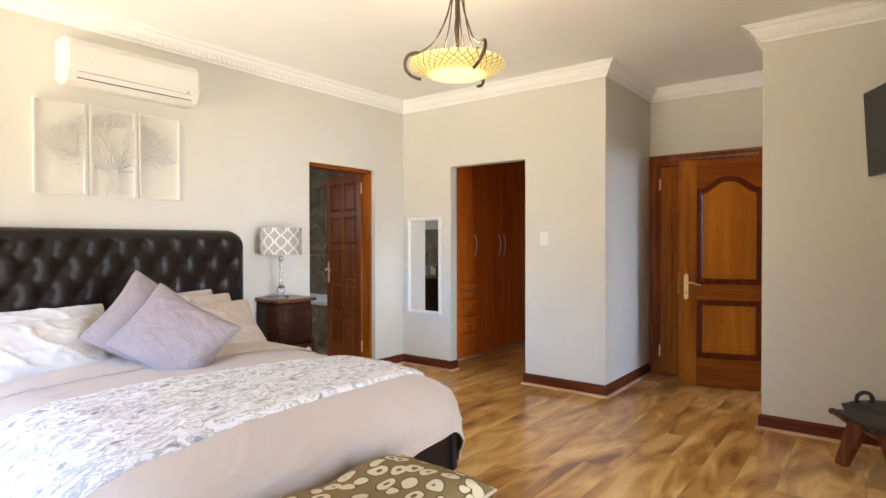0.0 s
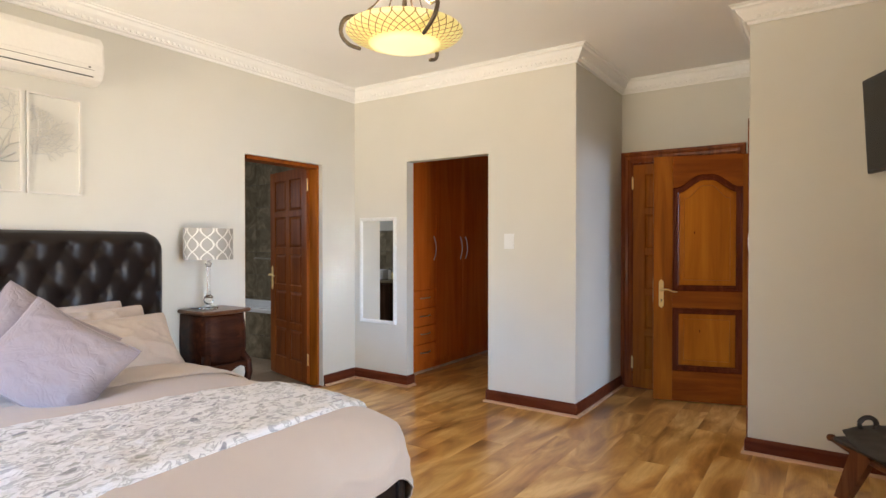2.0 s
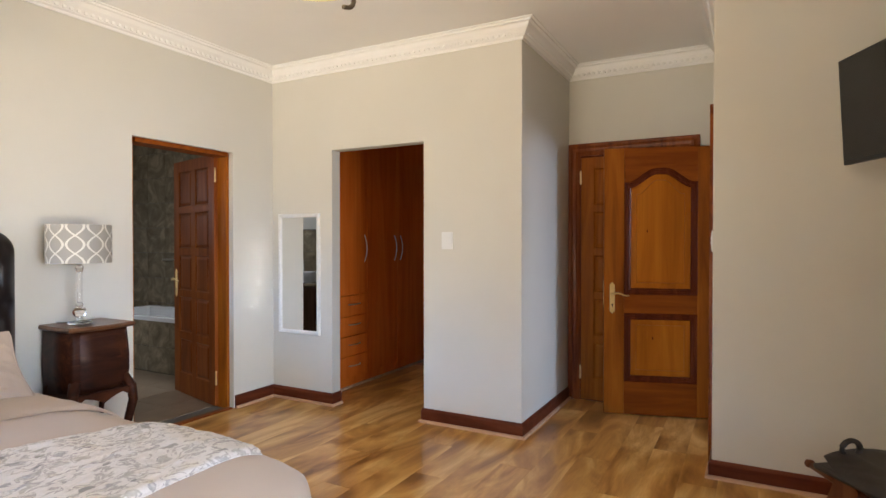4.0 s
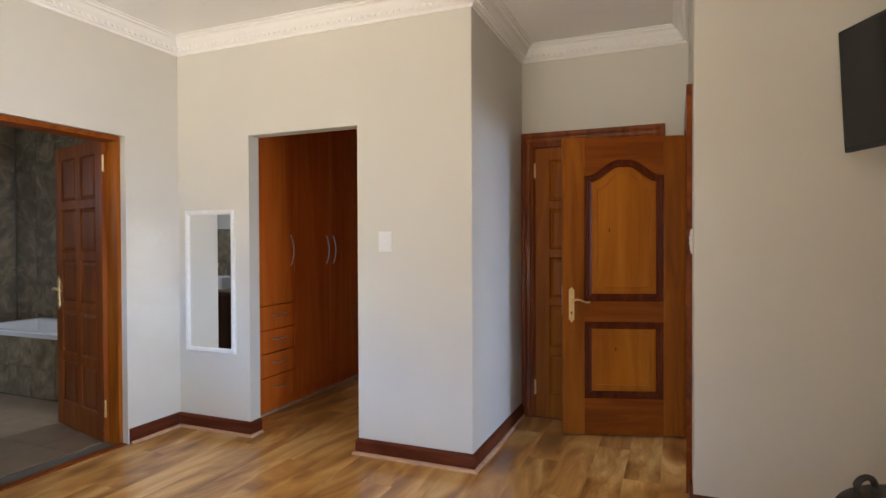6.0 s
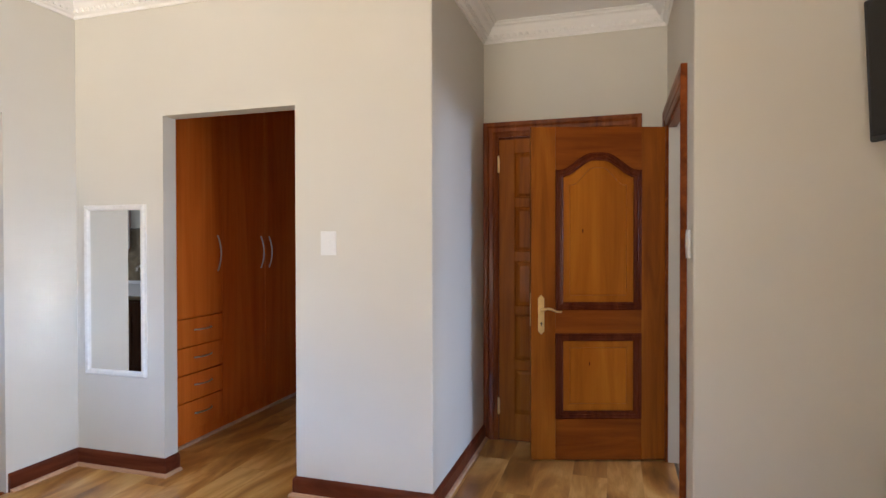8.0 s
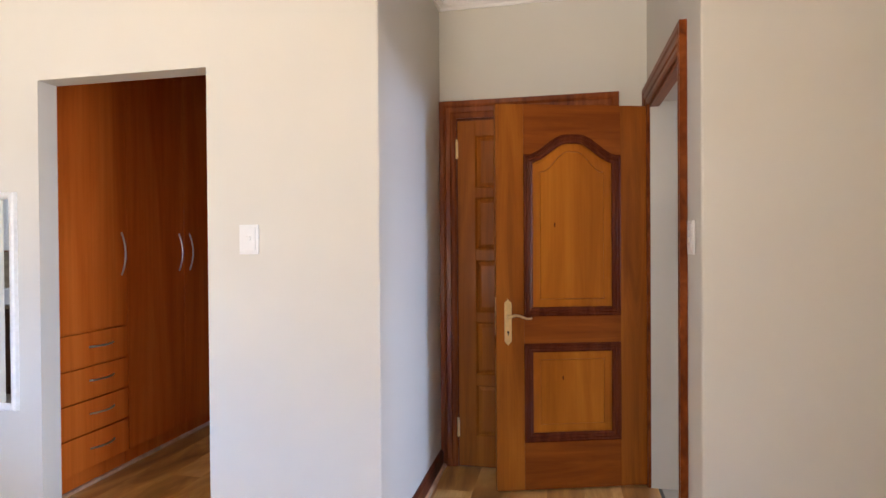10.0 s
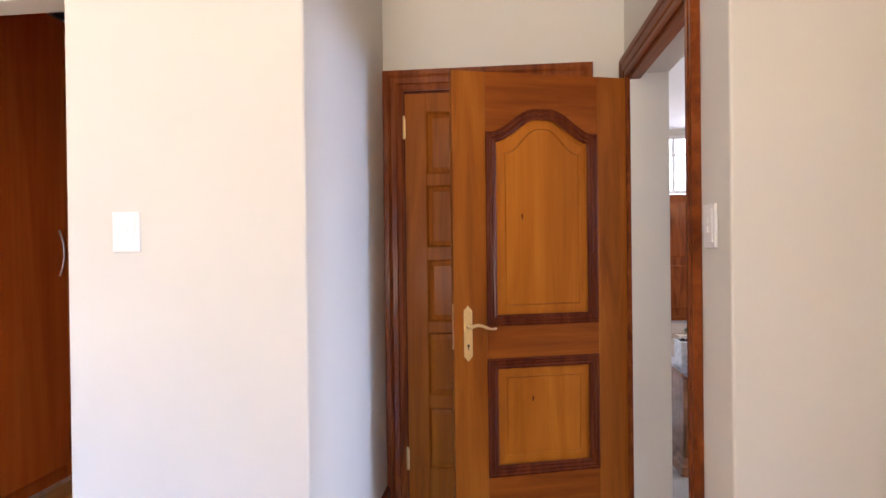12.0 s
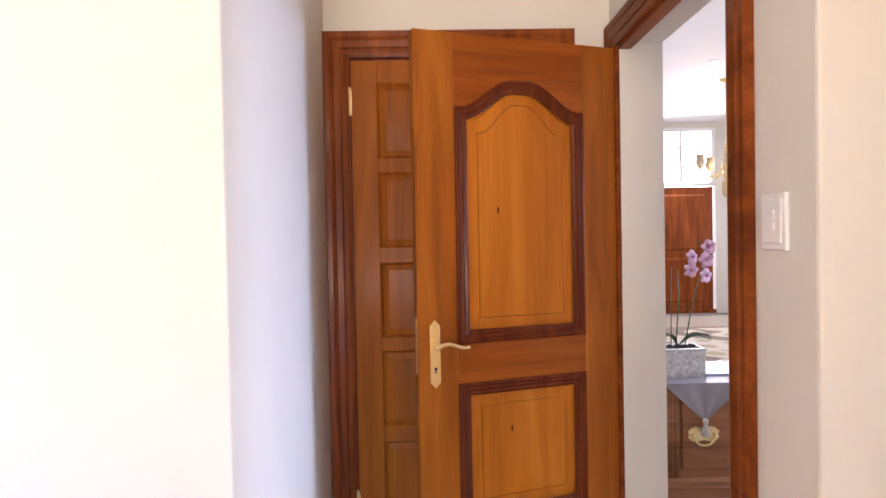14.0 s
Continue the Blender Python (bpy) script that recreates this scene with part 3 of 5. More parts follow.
ART = plain("white_painted_metal", (0.69, 0.655, 0.60), 0.6, relief=0.0, grain=0.02)
TWIG = plain("pale_grey_metal", (0.53, 0.515, 0.48), 0.6, relief=0.0, grain=0.02)
rng = random.Random(11)
twigs = []


def grow(p, ang, length, r, depth):
    """One bough of the tree, bending and forking until it leaves the crown."""
    for _ in range(3):
        ang += rng.uniform(-0.22, 0.22)
        q = (p[0] + math.cos(ang) * length / 3, p[1] + math.sin(ang) * length / 3)
        wob = 1 + 0.14 * math.sin(5 * math.atan2(q[1], q[0]) + 1)
        if (q[0] / 0.44) ** 2 + ((q[1] - 0.045) / 0.215) ** 2 > wob:
            return
        twigs.append((p, q, r))
        p, r = q, r * 0.93
    if depth:
        for turn in (rng.uniform(0.25, 0.75), rng.uniform(-0.75, -0.25)):
            grow(p, ang + turn, length * rng.uniform(0.76, 0.95), r * 0.76, depth - 1)


for ang in (0.02, 0.35, 0.7, 1.1, 1.45, 1.85, 2.2, 2.55, 2.9, 3.12):
    grow((0.02 * math.cos(ang), -0.125 + 0.015 * math.sin(ang)), ang, 0.105, 0.0064, 5)
for k, (y0, y1) in enumerate(((0.955, 1.245), (1.265, 1.555), (1.578, 1.870))):
    mid = (y0 + y1) / 2
    art = empty("wall_art", pose(W + 0.014, mid, 1.913), ("white metal wall panel with one side of a tree", "white metal wall panel with a tree's trunk and crown", "white metal wall panel with a tree's outer boughs")[k], "wall art", "three-part tree artwork")
    w2, h2 = (y1 - y0) / 2, 0.296
    loop = [(-w2, -h2), (w2, -h2), (w2, h2), (-w2, h2)]
    part("frame", sweep(bmesh.new(), loop, [(0, -0.014), (0, 0.004), (0.012, 0.004), (0.012, -0.014)], "yz", True), ART, art)
    bm = bmesh.new()
    off = mid - 1.412
    if k == 1:
        prism(bm, [(-0.042, -h2 + 0.012), (-0.026, -0.22), (-0.024, -0.16), (-0.045, -0.11), (-0.01, -0.105), (0.03, -0.11), (0.024, -0.16), (0.026, -0.22), (0.042, -h2 + 0.012)], 0.002, 0.010, "x")
    for p, q, r in twigs:
        a, b = (p[0] - off, p[1]), (q[0] - off, q[1])
        if max(abs(a[0]), abs(b[0])) < w2 - 0.013 and max(abs(a[1]), abs(b[1])) < h2 - 0.016:
            tube(bm, [(0.006, *a), (0.006, *b)], max(r, 0.0018), 4)
    part("tree_cutout", bm, TWIG, art, "pale grey cut-metal branches")

mir = empty("wall_mirror", pose(-3.502, N - 0.004, 1.063, 0, 0, 1.0), "tall narrow mirror in a white frame on the wall", "mirror")
part("frame", sweep(bmesh.new(), [(-0.219, -0.503), (0.219, -0.503), (0.219, 0.503), (-0.219, 0.503)], [(0, 0), (0, -0.020), (0.008, -0.026), (0.024, -0.022), (0.033, -0.012), (0.033, 0)], "xz", True), WHITE_WOOD, mir)
part("mirror_glass", block(-0.186, 0.186, -0.009, -0.001, -0.470, 0.470), mirror_m, mir, "clear silvered glass")


def switch(m, label, rockers):
    s = empty("light_switch", m, label, "light switch")
    part("plate", block(-0.044, 0.044, -0.010, 0, -0.062, 0.062, 0.003), PLATE, s)
    part("bezel", block(-0.031, 0.031, -0.013, -0.008, -0.046, 0.050, 0.002), PLATE, s)
    for i in range(rockers):
        z = (i - (rockers - 1) / 2) * 0.026
        part("rocker", block(-0.010, 0.010, -0.017, -0.011, z - 0.010 + 0.004, z + 0.010 + 0.004, 0.002), PLATE, s)


switch(pose(-2.106, N, 1.338), "white plastic light switch plate beside the dressing room opening", 1)
switch(pose(E, 4.376, 1.332, 0, 0, -90), "white plastic light switch plate with two rockers beside the doorway", 2)

tv = empty("television", look((0.208, 4.16, 1.968), (0.208 - 0.907, 4.16 - 0.42, 1.908)), "flat black television on a swivelling wall bracket", "television")
# local: x along the screen, y up, the screen looks along -z
part("body", block(-0.92, 0.0, -0.26, 0.26, 0.0, 0.028, 0.006), BLACK, tv)
part("back_box", block(-0.74, -0.18, -0.17, 0.12, 0.026, 0.055, 0.010), BLACK, tv)
part("screen", block(-0.904, -0.016, -0.240, 0.245, -0.002, 0.001), SCREEN, tv, "dark glossy screen")
part("badge", block(-0.48, -0.44, -0.253, -0.247, -0.002, 0.001), STEEL, tv)
bm = bmesh.new()
box(bm, 0.56, 0.66, T - 0.012, T, 1.83, 2.07, 0.003)
tube(bm, [(0.60, T - 0.01, 1.95), (0.56, T - 0.22, 1.95), (0.44, T - 0.32, 1.95)], 0.016, 8)
part("tv_bracket", bm, BLACK)
br = bpy.data.objects["tv_bracket"]
br.parent = tv
br.matrix_parent_inverse = tv.matrix_world.inverted()

# ---- ceiling pendant ----
def amber_glass():
    m, nt, b = mat("amber_lattice_glass", 0.3)
    tex = nt.nodes.new("ShaderNodeTexCoord")
    sep = nt.nodes.new("ShaderNodeSeparateXYZ")
    nt.links.new(tex.outputs["Object"], sep.inputs[0])

    def math_(op, a, b_=None):
        q = nt.nodes.new("ShaderNodeMath")
        q.operation = op
        for i, v in enumerate((a, b_)):
            if v is None:
                continue
            if isinstance(v, (int, float)):
                q.inputs[i].default_value = v
            else:
                nt.links.new(v, q.inputs[i])
        return q.outputs[0]
    ang = math_("ARCTAN2", sep.outputs[1], sep.outputs[0])
    rad = math_("SQRT", math_("ADD", math_("MULTIPLY", sep.outputs[0], sep.outputs[0]), math_("MULTIPLY", sep.outputs[1], sep.outputs[1])))
    a1 = math_("MULTIPLY", ang, 34 / (2 * math.pi))
    r1 = math_("MULTIPLY", rad, 26)
    lines = []
    for op in ("ADD", "SUBTRACT"):
        f = math_("FRACT", math_(op, a1, r1))
        lines.append(math_("LESS_THAN", math_("ABSOLUTE", math_("SUBTRACT", f, 0.5)), 0.065))
    line = math_("MAXIMUM", *lines)
    outer = math_("GREATER_THAN", rad, 0.155)
    line = math_("MULTIPLY", line, outer)
    col = mixed(nt, line, (0.80, 0.68, 0.34), (0.24, 0.16, 0.04))
    nt.links.new(col, b.inputs["Base Color"])
    glow = ramp(nt, rad, [(0.12, (1.0, 0.92, 0.52)), (0.17, (1.0, 0.74, 0.08)), (0.245, (1.0, 0.78, 0.14))])
    nt.links.new(mixed(nt, line, glow, (0.22, 0.14, 0.01)), b.inputs["Emission Color"])
    power = ramp(nt, rad, [(0.145, (0.60, 0.60, 0.60)), (0.165, (0.32, 0.32, 0.32)), (0.25, (0.20, 0.20, 0.20))])
    nt.links.new(math_("MULTIPLY", power, 1.3), b.inputs["Emission Strength"])
    return m


pendant = empty("pendant_light", pose(-1.47, 2.15, 2.170), "amber glass bowl ceiling pendant with twisted bronze ironwork, lit", "ceiling light")
bowl = [(0.004, -0.004), (0.10, 0.0), (0.150, 0.010), (0.158, 0.014), (0.205, 0.030), (0.238, 0.046), (0.252, 0.060), (0.249, 0.072), (0.236, 0.078), (0.230, 0.074), (0.242, 0.068), (0.243, 0.060), (0.230, 0.050), (0.198, 0.036), (0.10, 0.008), (0.004, 0.004)]
part("glass_bowl", lathe(bmesh.new(), bowl, 48), amber_glass(), pendant, "amber glass bowl with a lattice pattern", smooth=True)
bpy.data.objects["glass_bowl"].visible_shadow = False
bm = bmesh.new()
tube(bm, [(0, 0, 0.06), (0, 0, 0.59)], 0.010, 10)
tube(bm, [(0.012 * math.cos(t * 9), 0.012 * math.sin(t * 9), 0.06 + t * 0.47) for t in [i / 24 for i in range(25)]], 0.004, 6)
part("stem", bm, IRON, pendant)
part("ceiling_rose", lathe(bmesh.new(), [(0.002, 0.63), (0.06, 0.63), (0.062, 0.615), (0.04, 0.595), (0.015, 0.58), (0.002, 0.58)], 24), IRON, pendant, smooth=True)
for k in range(3):
    a0 = radians(100 + 120 * k)
    ca, sa = math.cos(a0), math.sin(a0)
    pts = [(r * ca - w * sa, r * sa + w * ca, z) for r, w, z in ((0.012, 0, 0.55), (0.026, 0.004, 0.44), (0.05, 0.01, 0.33), (0.085, 0.015, 0.24), (0.13, 0.01, 0.17), (0.20, 0, 0.125), (0.250, -0.01, 0.118), (0.272, -0.02, 0.085), (0.268, -0.03, 0.045), (0.235, -0.035, 0.012), (0.19, -0.03, -0.004))]
    bm = bmesh.new()
    tube(bm, rounded(pts[:6]), 0.0045, 8)
    part("arm", bm, IRON, pendant, smooth=True)
    bm = bmesh.new()
    tube(bm, rounded(pts[5:]), 0.011, 8, 0.008)
    part("scroll_hook", bm, IRON, pendant, smooth=True)
    bm = bmesh.new()
    tube(bm, rounded([(r * ca - w * sa, r * sa + w * ca, z) for r, w, z in ((0.02, 0.02, 0.47), (0.04, 0.03, 0.28), (0.07, 0.05, 0.14), (0.10, 0.06, 0.085), (0.12, 0.06, 0.11), (0.11, 0.05, 0.135), (0.10, 0.05, 0.12))]), 0.003, 6)
    part("tendril", bm, IRON, pendant, smooth=True)

# ---- bed ----
LEATHER = plain("dark_brown_leather", (0.014, 0.009, 0.008), 0.33, scale=180, relief=0.25, grain=0.15)
LILAC = cloth("lilac_grey_quilted_cotton", (0.275, 0.222, 0.220), (0.245, 0.195, 0.196), weave=60, relief=0.3)
_nt = LILAC.node_tree
_v = node(_nt, "ShaderNodeTexVoronoi", Scale=30.0)
_v.feature = "DISTANCE_TO_EDGE"
_w = node(_nt, "ShaderNodeTexNoise", Scale=5.0, Detail=3.0)
_nt.links.new(coords(_nt), _w.inputs[0])
_nt.links.new(mixed(_nt, 0.25, coords(_nt), _w.outputs["Color"]), _v.inputs["Vector"])
bump(_nt, _nt.nodes["Principled BSDF"], ramp(_nt, _v.outputs["Distance"], [(0.0, (0, 0, 0)), (0.25, (1, 1, 1))]), 0.35, 0.003)


def floral():
    m, nt, b = mat("printed_leaf_fabric", 0.85, spec=0.2)
    c = coords(nt)
    warp = node(nt, "ShaderNodeTexNoise", Scale=7.0, Detail=3.0)
    nt.links.new(c, warp.inputs[0])
    add = nt.nodes.new("ShaderNodeVectorMath")
    add.operation = "MULTIPLY_ADD"
    nt.links.new(warp.outputs["Color"], add.inputs[0])
    add.inputs[1].default_value = (0.12, 0.12, 0.12)
    nt.links.new(c, add.inputs[2])

    def layer(scale, rot):
        mp = nt.nodes.new("ShaderNodeMapping")
        mp.inputs["Scale"].default_value = scale
        mp.inputs["Rotation"].default_value = (0, 0, rot)
        nt.links.new(add.outputs[0], mp.inputs[0])
        return mp.outputs[0]
    n1 = node(nt, "ShaderNodeTexNoise", Scale=1.0, Detail=3.0, Distortion=1.0)
    nt.links.new(layer((38, 15, 20), 0.25), n1.inputs[0])
    strokes = ramp(nt, n1.outputs[0], [(0.50, (0, 0, 0)), (0.54, (0.8, 0.8, 0.8)), (0.60, (0.55, 0.55, 0.55)), (0.66, (0, 0, 0))])
    v2 = node(nt, "ShaderNodeTexVoronoi", Scale=1.0, Randomness=1.0)
    nt.links.new(layer((25, 11, 16), -0.5), v2.inputs["Vector"])
    tint = ramp(nt, v2.outputs["Color"], [(0.2, (0.25, 0.24, 0.25)), (0.5, (0.33, 0.32, 0.28)), (0.8, (0.21, 0.205, 0.225))])
    spot = ramp(nt, v2.outputs["Distance"], [(0.25, (1, 1, 1)), (0.31, (0, 0, 0))])
    pick = node(nt, "ShaderNodeSeparateColor")
    nt.links.new(v2.outputs["Color"], pick.inputs[0])
    some = ramp(nt, pick.outputs[1], [(0.55, (0, 0, 0)), (0.60, (0.85, 0.85, 0.85))])
    spot = mixed(nt, 1.0, spot, some, "MULTIPLY")
    col = mixed(nt, strokes, (0.64, 0.61, 0.60), mixed(nt, 0.85, (0.50, 0.48, 0.46), tint))
    nt.links.new(mixed(nt, spot, col, tint), b.inputs["Base Color"])
    fine = node(nt, "ShaderNodeTexNoise", Scale=1.0, Detail=4.0, Distortion=1.2)
    nt.links.new(layer((55, 18, 30), 0.1), fine.inputs[0])
    bump(nt, b, fine.outputs[0], 1.0, 0.007)
    return m


LEATHER.node_tree.nodes["Principled BSDF"].inputs["Specular IOR Level"].default_value = 0.23
bed = empty("bed", pose(W, 1.35, 0), "king-size bed with a dark brown button-tufted leather frame and cream bedding", "bed")
HY, HX, HZ = 1.00, 0.13, 1.40                         # half width, depth, top of the headboard


def tuft(y, z):
    """Depth of the buttoned diamonds at a place on the headboard."""
    a, c = y / 0.19, (z - 1.30) / 0.15
    best = 9.0
    for i in (math.floor(c), math.floor(c) + 1):
        off = 0.5 if i % 2 else 0.0
        j = round(a - off) + off
        d = math.hypot((a - j) * 0.19, (c - i) * 0.15)
        best = min(best, d)
    g = 1 - math.exp(-(best / 0.034) ** 1.3)
    u, v = a + c / 2, a - c / 2
    crease = min(abs(u - round(u)), abs(v - round(v)))
    return 0.036 * g * (0.88 + 0.12 * min(1, crease / 0.20) ** 0.7)


def head_front(u, v):
    y = -HY + 2 * HY * u
    z = 0.30 + (HZ - 0.30) * v
    edge = min(HY - abs(y), HZ - z)
    corner = 0.13
    if HY - abs(y) < corner and HZ - z < corner:
        dy, dz = corner - (HY - abs(y)), corner - (HZ - z)
        r = math.hypot(dy, dz)
        k = max(dy, dz) / max(r, 1e-6)
        y = math.copysign(HY - corner + dy * k, y)
        z = HZ - corner + dz * k
        edge = corner - max(dy, dz)
    roll = math.sqrt(max(0, 1 - (1 - min(edge, 0.07) / 0.07) ** 2))
    inner = min(1, max(0, (edge - 0.030) / 0.05))
    x = 0.02 + 0.085 * roll + inner * (tuft(y, z) - 0.012)
    return (x, y, z)


grid_part("headboard", head_front, 170, 100, LEATHER, bed, "dark brown leather headboard with deep diamond tufting", pose(0.02, 0, 0))
outline = []
for i in range(13):
    t = math.pi / 2 * i / 12
    outline.append((-HY + 0.13 - 0.13 * math.cos(t), HZ - 0.13 + 0.13 * math.sin(t)))
outline = [(-HY, 0.0)] + outline + [(-y, z) for y, z in outline[::-1]] + [(HY, 0.0)]
part("headboard_back", prism(bmesh.new(), outline, 0.0, 0.042, "x"), LEATHER, bed)
for i in range(-4, 1):
    off = 0.095 if i % 2 else 0.0
    for j in range(-5, 6):
        y = j * 0.19 + off
        z = 1.30 + i * 0.15
        if abs(y) < HY - 0.05 and z > 0.62 and z < HZ - 0.05:
            part("button", lathe(bmesh.new(), [(0.001, 0.008), (0.008, 0.006), (0.011, 0.0), (0.001, -0.002)], 8), LEATHER, bed, "", pose(0.046 + tuft(y, z) * 0.4, y, z, 0, 90), True)
BL = 2.40
part("footboard", block(BL - 0.20, BL - 0.12, -0.862, 0.862, 0.05, 0.325, 0.02, 3), LEATHER, bed)
for s in (-1, 1):
    part("side_rail", block(0.14, BL - 0.10, s * 0.835 - 0.025, s * 0.835 + 0.025, 0.08, 0.33, 0.015), LEATHER, bed)
    for xx in (0.16, BL - 0.06):
        part("leg", block(xx - 0.03, xx + 0.03, s * 0.80 - 0.03, s * 0.80 + 0.03, 0, 0.08), BLACK, bed)
part("mattress", block(0.14, BL - 0.22, -0.77, 0.77, 0.30, 0.535, 0.06, 4), PILLOW, bed)


def crest(x, y, seed, sharp=5.0):
    """A thin wavy ridge, 0 to 1."""
    return (1 - min(1, abs(noise.noise(Vector((x, y, seed)))) * sharp)) ** 1.6


def fold(x, y):
    """Soft undulation and a few narrow creases of the bedding."""
    a = noise.noise(Vector((x * 1.6 + 2, y * 1.6, 1.0)))
    few = max(0, noise.noise(Vector((x * 1.3, y * 1.1, 21.0)))) * 1.6
    return 0.011 * a + 0.017 * few * crest(x * 2.4 + a, y * 1.7 - a, 7.0, 8.0) + 0.009 * few * crest(x * 5.0 + 2 * a, y * 3.2, 12.0, 8.0)


EX, EY, RF, RS = BL - 0.38, 0.60, 0.45, 0.37           # where the top starts to fall, and how far the fall reaches


def drape(px, py, lift=0.0, low=0.10):
    """The duvet: a cloth coordinate on the bed to a place in space, hanging over three sides. px from the head, py across."""
    ox, oy = max(0, px - EX), max(0, abs(py) - EY)
    x, y = min(px, EX), max(-EY, min(EY, py))
    z = 0.628 + lift - 0.018 * min(1, abs(py) / EY) ** 4 - 0.012 * max(0, min(1, (px - 1.5) / 0.55)) ** 2
    over = math.hypot(ox, oy)
    if over > 0:
        k = (ox / over) ** 2
        rf = RF - 0.12 * max(0, min(1, py / 0.7))
        ra, rb = RS + (rf - RS) * k, 0.17 + 0.02 * k
        arc = math.pi / 2 * math.sqrt((ra * ra + rb * rb) / 2)
        t = min(over / arc, 1) * math.pi / 2
        down = rb * (1 - math.cos(t)) + max(0, over - arc)
        along = px if oy > ox else py
        wave = math.sin(9 * along + 1.5 * math.sin(4 * along))
        out = ra * math.sin(t) + (0.010 + 0.024 * min(1, down / 0.35) * (1 + wave)) * min(1, down / 0.12) + lift
        out += 0.010 * crest(py * 2.6 + px * 2.6, px * 1.6 - py, 33.0, 9.0) * min(1, over / 0.2)
        x += out * ox / over
        y += math.copysign(out * oy / over, py)
        z -= down
    z += fold(px, py) * (1 if over < 0.1 else 0.6)
    return (x, y, max(z, low))


def duvet_pt(u, v):
    py = -1.30 + 2.63 * v
    end = BL + 0.26 - 0.17 * max(0, min(1, py / 0.75)) ** 1.2
    px = 0.34 + (end - 0.34) * u
    hang = 0.02 * math.sin(9 * u) * (1 if abs(py) > 1.1 else 0)
    return drape(px, py + hang)


grid_part("duvet", duvet_pt, 150, 160, LINEN, bed, "cream linen duvet hanging over the sides")
for u0, v0, u1, v1 in ((1, 0, 1, 1), (0, 1, 1, 1), (0, 0, 1, 0)):
    hem = tube(bmesh.new(), [duvet_pt(u0 + (u1 - u0) * i / 90, v0 + (v1 - v0) * i / 90) for i in range(91)], 0.0045, 6)
    part("hem", hem, LINEN, bed, smooth=True)


def turned_pt(u, v):
    """The doubled edge of the duvet below the pillows."""
    py = -0.98 + 1.96 * v
    px = 0.45 + (0.53 + 0.10 * py) * u + 0.015 * math.sin(3 * py + 1)
    x, y, z = drape(px, py, 0.004)
    return (x, y, z + 0.016 * math.sqrt(max(0, 1 - max(0, (u - 0.86) / 0.14) ** 2)))


grid_part("turned_back_edge", turned_pt, 40, 90, LINEN, bed, "doubled cream hem below the pillows")


def runner_pt(u, v):
    py = -1.10 + 1.95 * v
    a, b = 1.38 + 0.17 * py, 2.11 - 0.03 * py - 0.10 * max(0, py - 0.3)
    px = a + (b - a) * u + 0.008 * math.sin(7 * py) * (1 - u)
    rim = min(u, 1 - u, v * 3, (1 - v) * 3)
    x, y, z = drape(px, py, 0.001 + 0.015 * math.sqrt(min(1, rim / 0.035)))
    soft = min(1, rim / 0.06)
    pucker = 0.6 * crest(px * 15 + py * 2, py * 4.5, 5.0, 3.0) + 0.4 * crest(px * 26 - py * 4, py * 9, 9.0, 3.0)
    return (x, y, z + 0.011 * pucker * soft)


run = grid_part("bed_runner", runner_pt, 110, 330, floral(), None, "off-white bed runner with a grey leaf print lying across the bed", pose(W, 1.35, 0))
tagged(run, category="bed runner")
part("binding", tube(bmesh.new(), [runner_pt(1, i / 120) for i in range(121)], 0.005, 6), bpy.data.materials["printed_leaf_fabric"], run, "narrow bound edge", smooth=True)
part("binding", tube(bmesh.new(), [runner_pt(0, i / 120) for i in range(121)], 0.005, 6), bpy.data.materials["printed_leaf_fabric"], run, "narrow bound edge", smooth=True)


def cushion(name, m, w, h, d, material, label, category, group, pinch=0.10, quilt=False, seed=0):
    def side(s):
        def f(u, v):
            a, b = 2 * u - 1, 2 * v - 1
            k = max(0, (1 - abs(a) ** 2.2)) ** 0.62 * max(0, (1 - abs(b) ** 2.2)) ** 0.62
            cr = 1 - 0.05 * (abs(a) * abs(b)) ** 6
            px = a * w / 2 * (1 - pinch * (1 - abs(b) ** 2) * abs(a) ** 2) * cr
            py = b * h / 2 * (1 - pinch * (1 - abs(a) ** 2) * abs(b) ** 2) * cr
            wr = 0.016 * noise.noise(Vector((a * 2.0 + seed, b * 2.0, s))) + 0.005 * noise.noise(Vector((a * 6 + seed, b * 5, s)))
            q_ = noise.noise(Vector((a * 1.6 + b * 1.2 + seed * 3, b * 1.1 - a * 0.5, s + 3)))
            wr += 0.014 * (1 - min(1, abs(q_) * 6)) ** 2 + 0.007 * crest(a * 3 + seed, b * 2.2 - a, s + 9, 6)
            if quilt:
                wr = wr * 0.45 + 0.0022 * crest(a * 7 + b * 2, b * 9, seed, 3.0) + 0.0018 * noise.noise(Vector((a * 15, b * 15, seed)))
            return (px, py, s * (d / 2 * k + wr * min(1, k * 2)))
        return f
    p = empty(name, m, label, category, group)
    for s in (1, -1):
        grid_part("cover" if s > 0 else "back_cover", side(s), 46, 46, material, p)
    f = side(0)
    pts = [f(i / 14, 0) for i in range(14)] + [f(1, i / 14) for i in range(14)] + [f(1 - i / 14, 1) for i in range(14)] + [f(0, 1 - i / 14) for i in range(15)]
    part("seam", tube(bmesh.new(), pts, 0.004, 6), material, p)
    return p


def leaning(x, y, z, tilt, turn=0, spin=0):
    """A pillow that stands on its long edge and leans back on the headboard."""
    return pose(x, y, z) @ pose(0, 0, 0, 0, 0, turn) @ pose(0, 0, 0, 90, 0, 90) @ pose(0, 0, 0, -tilt, 0, spin)


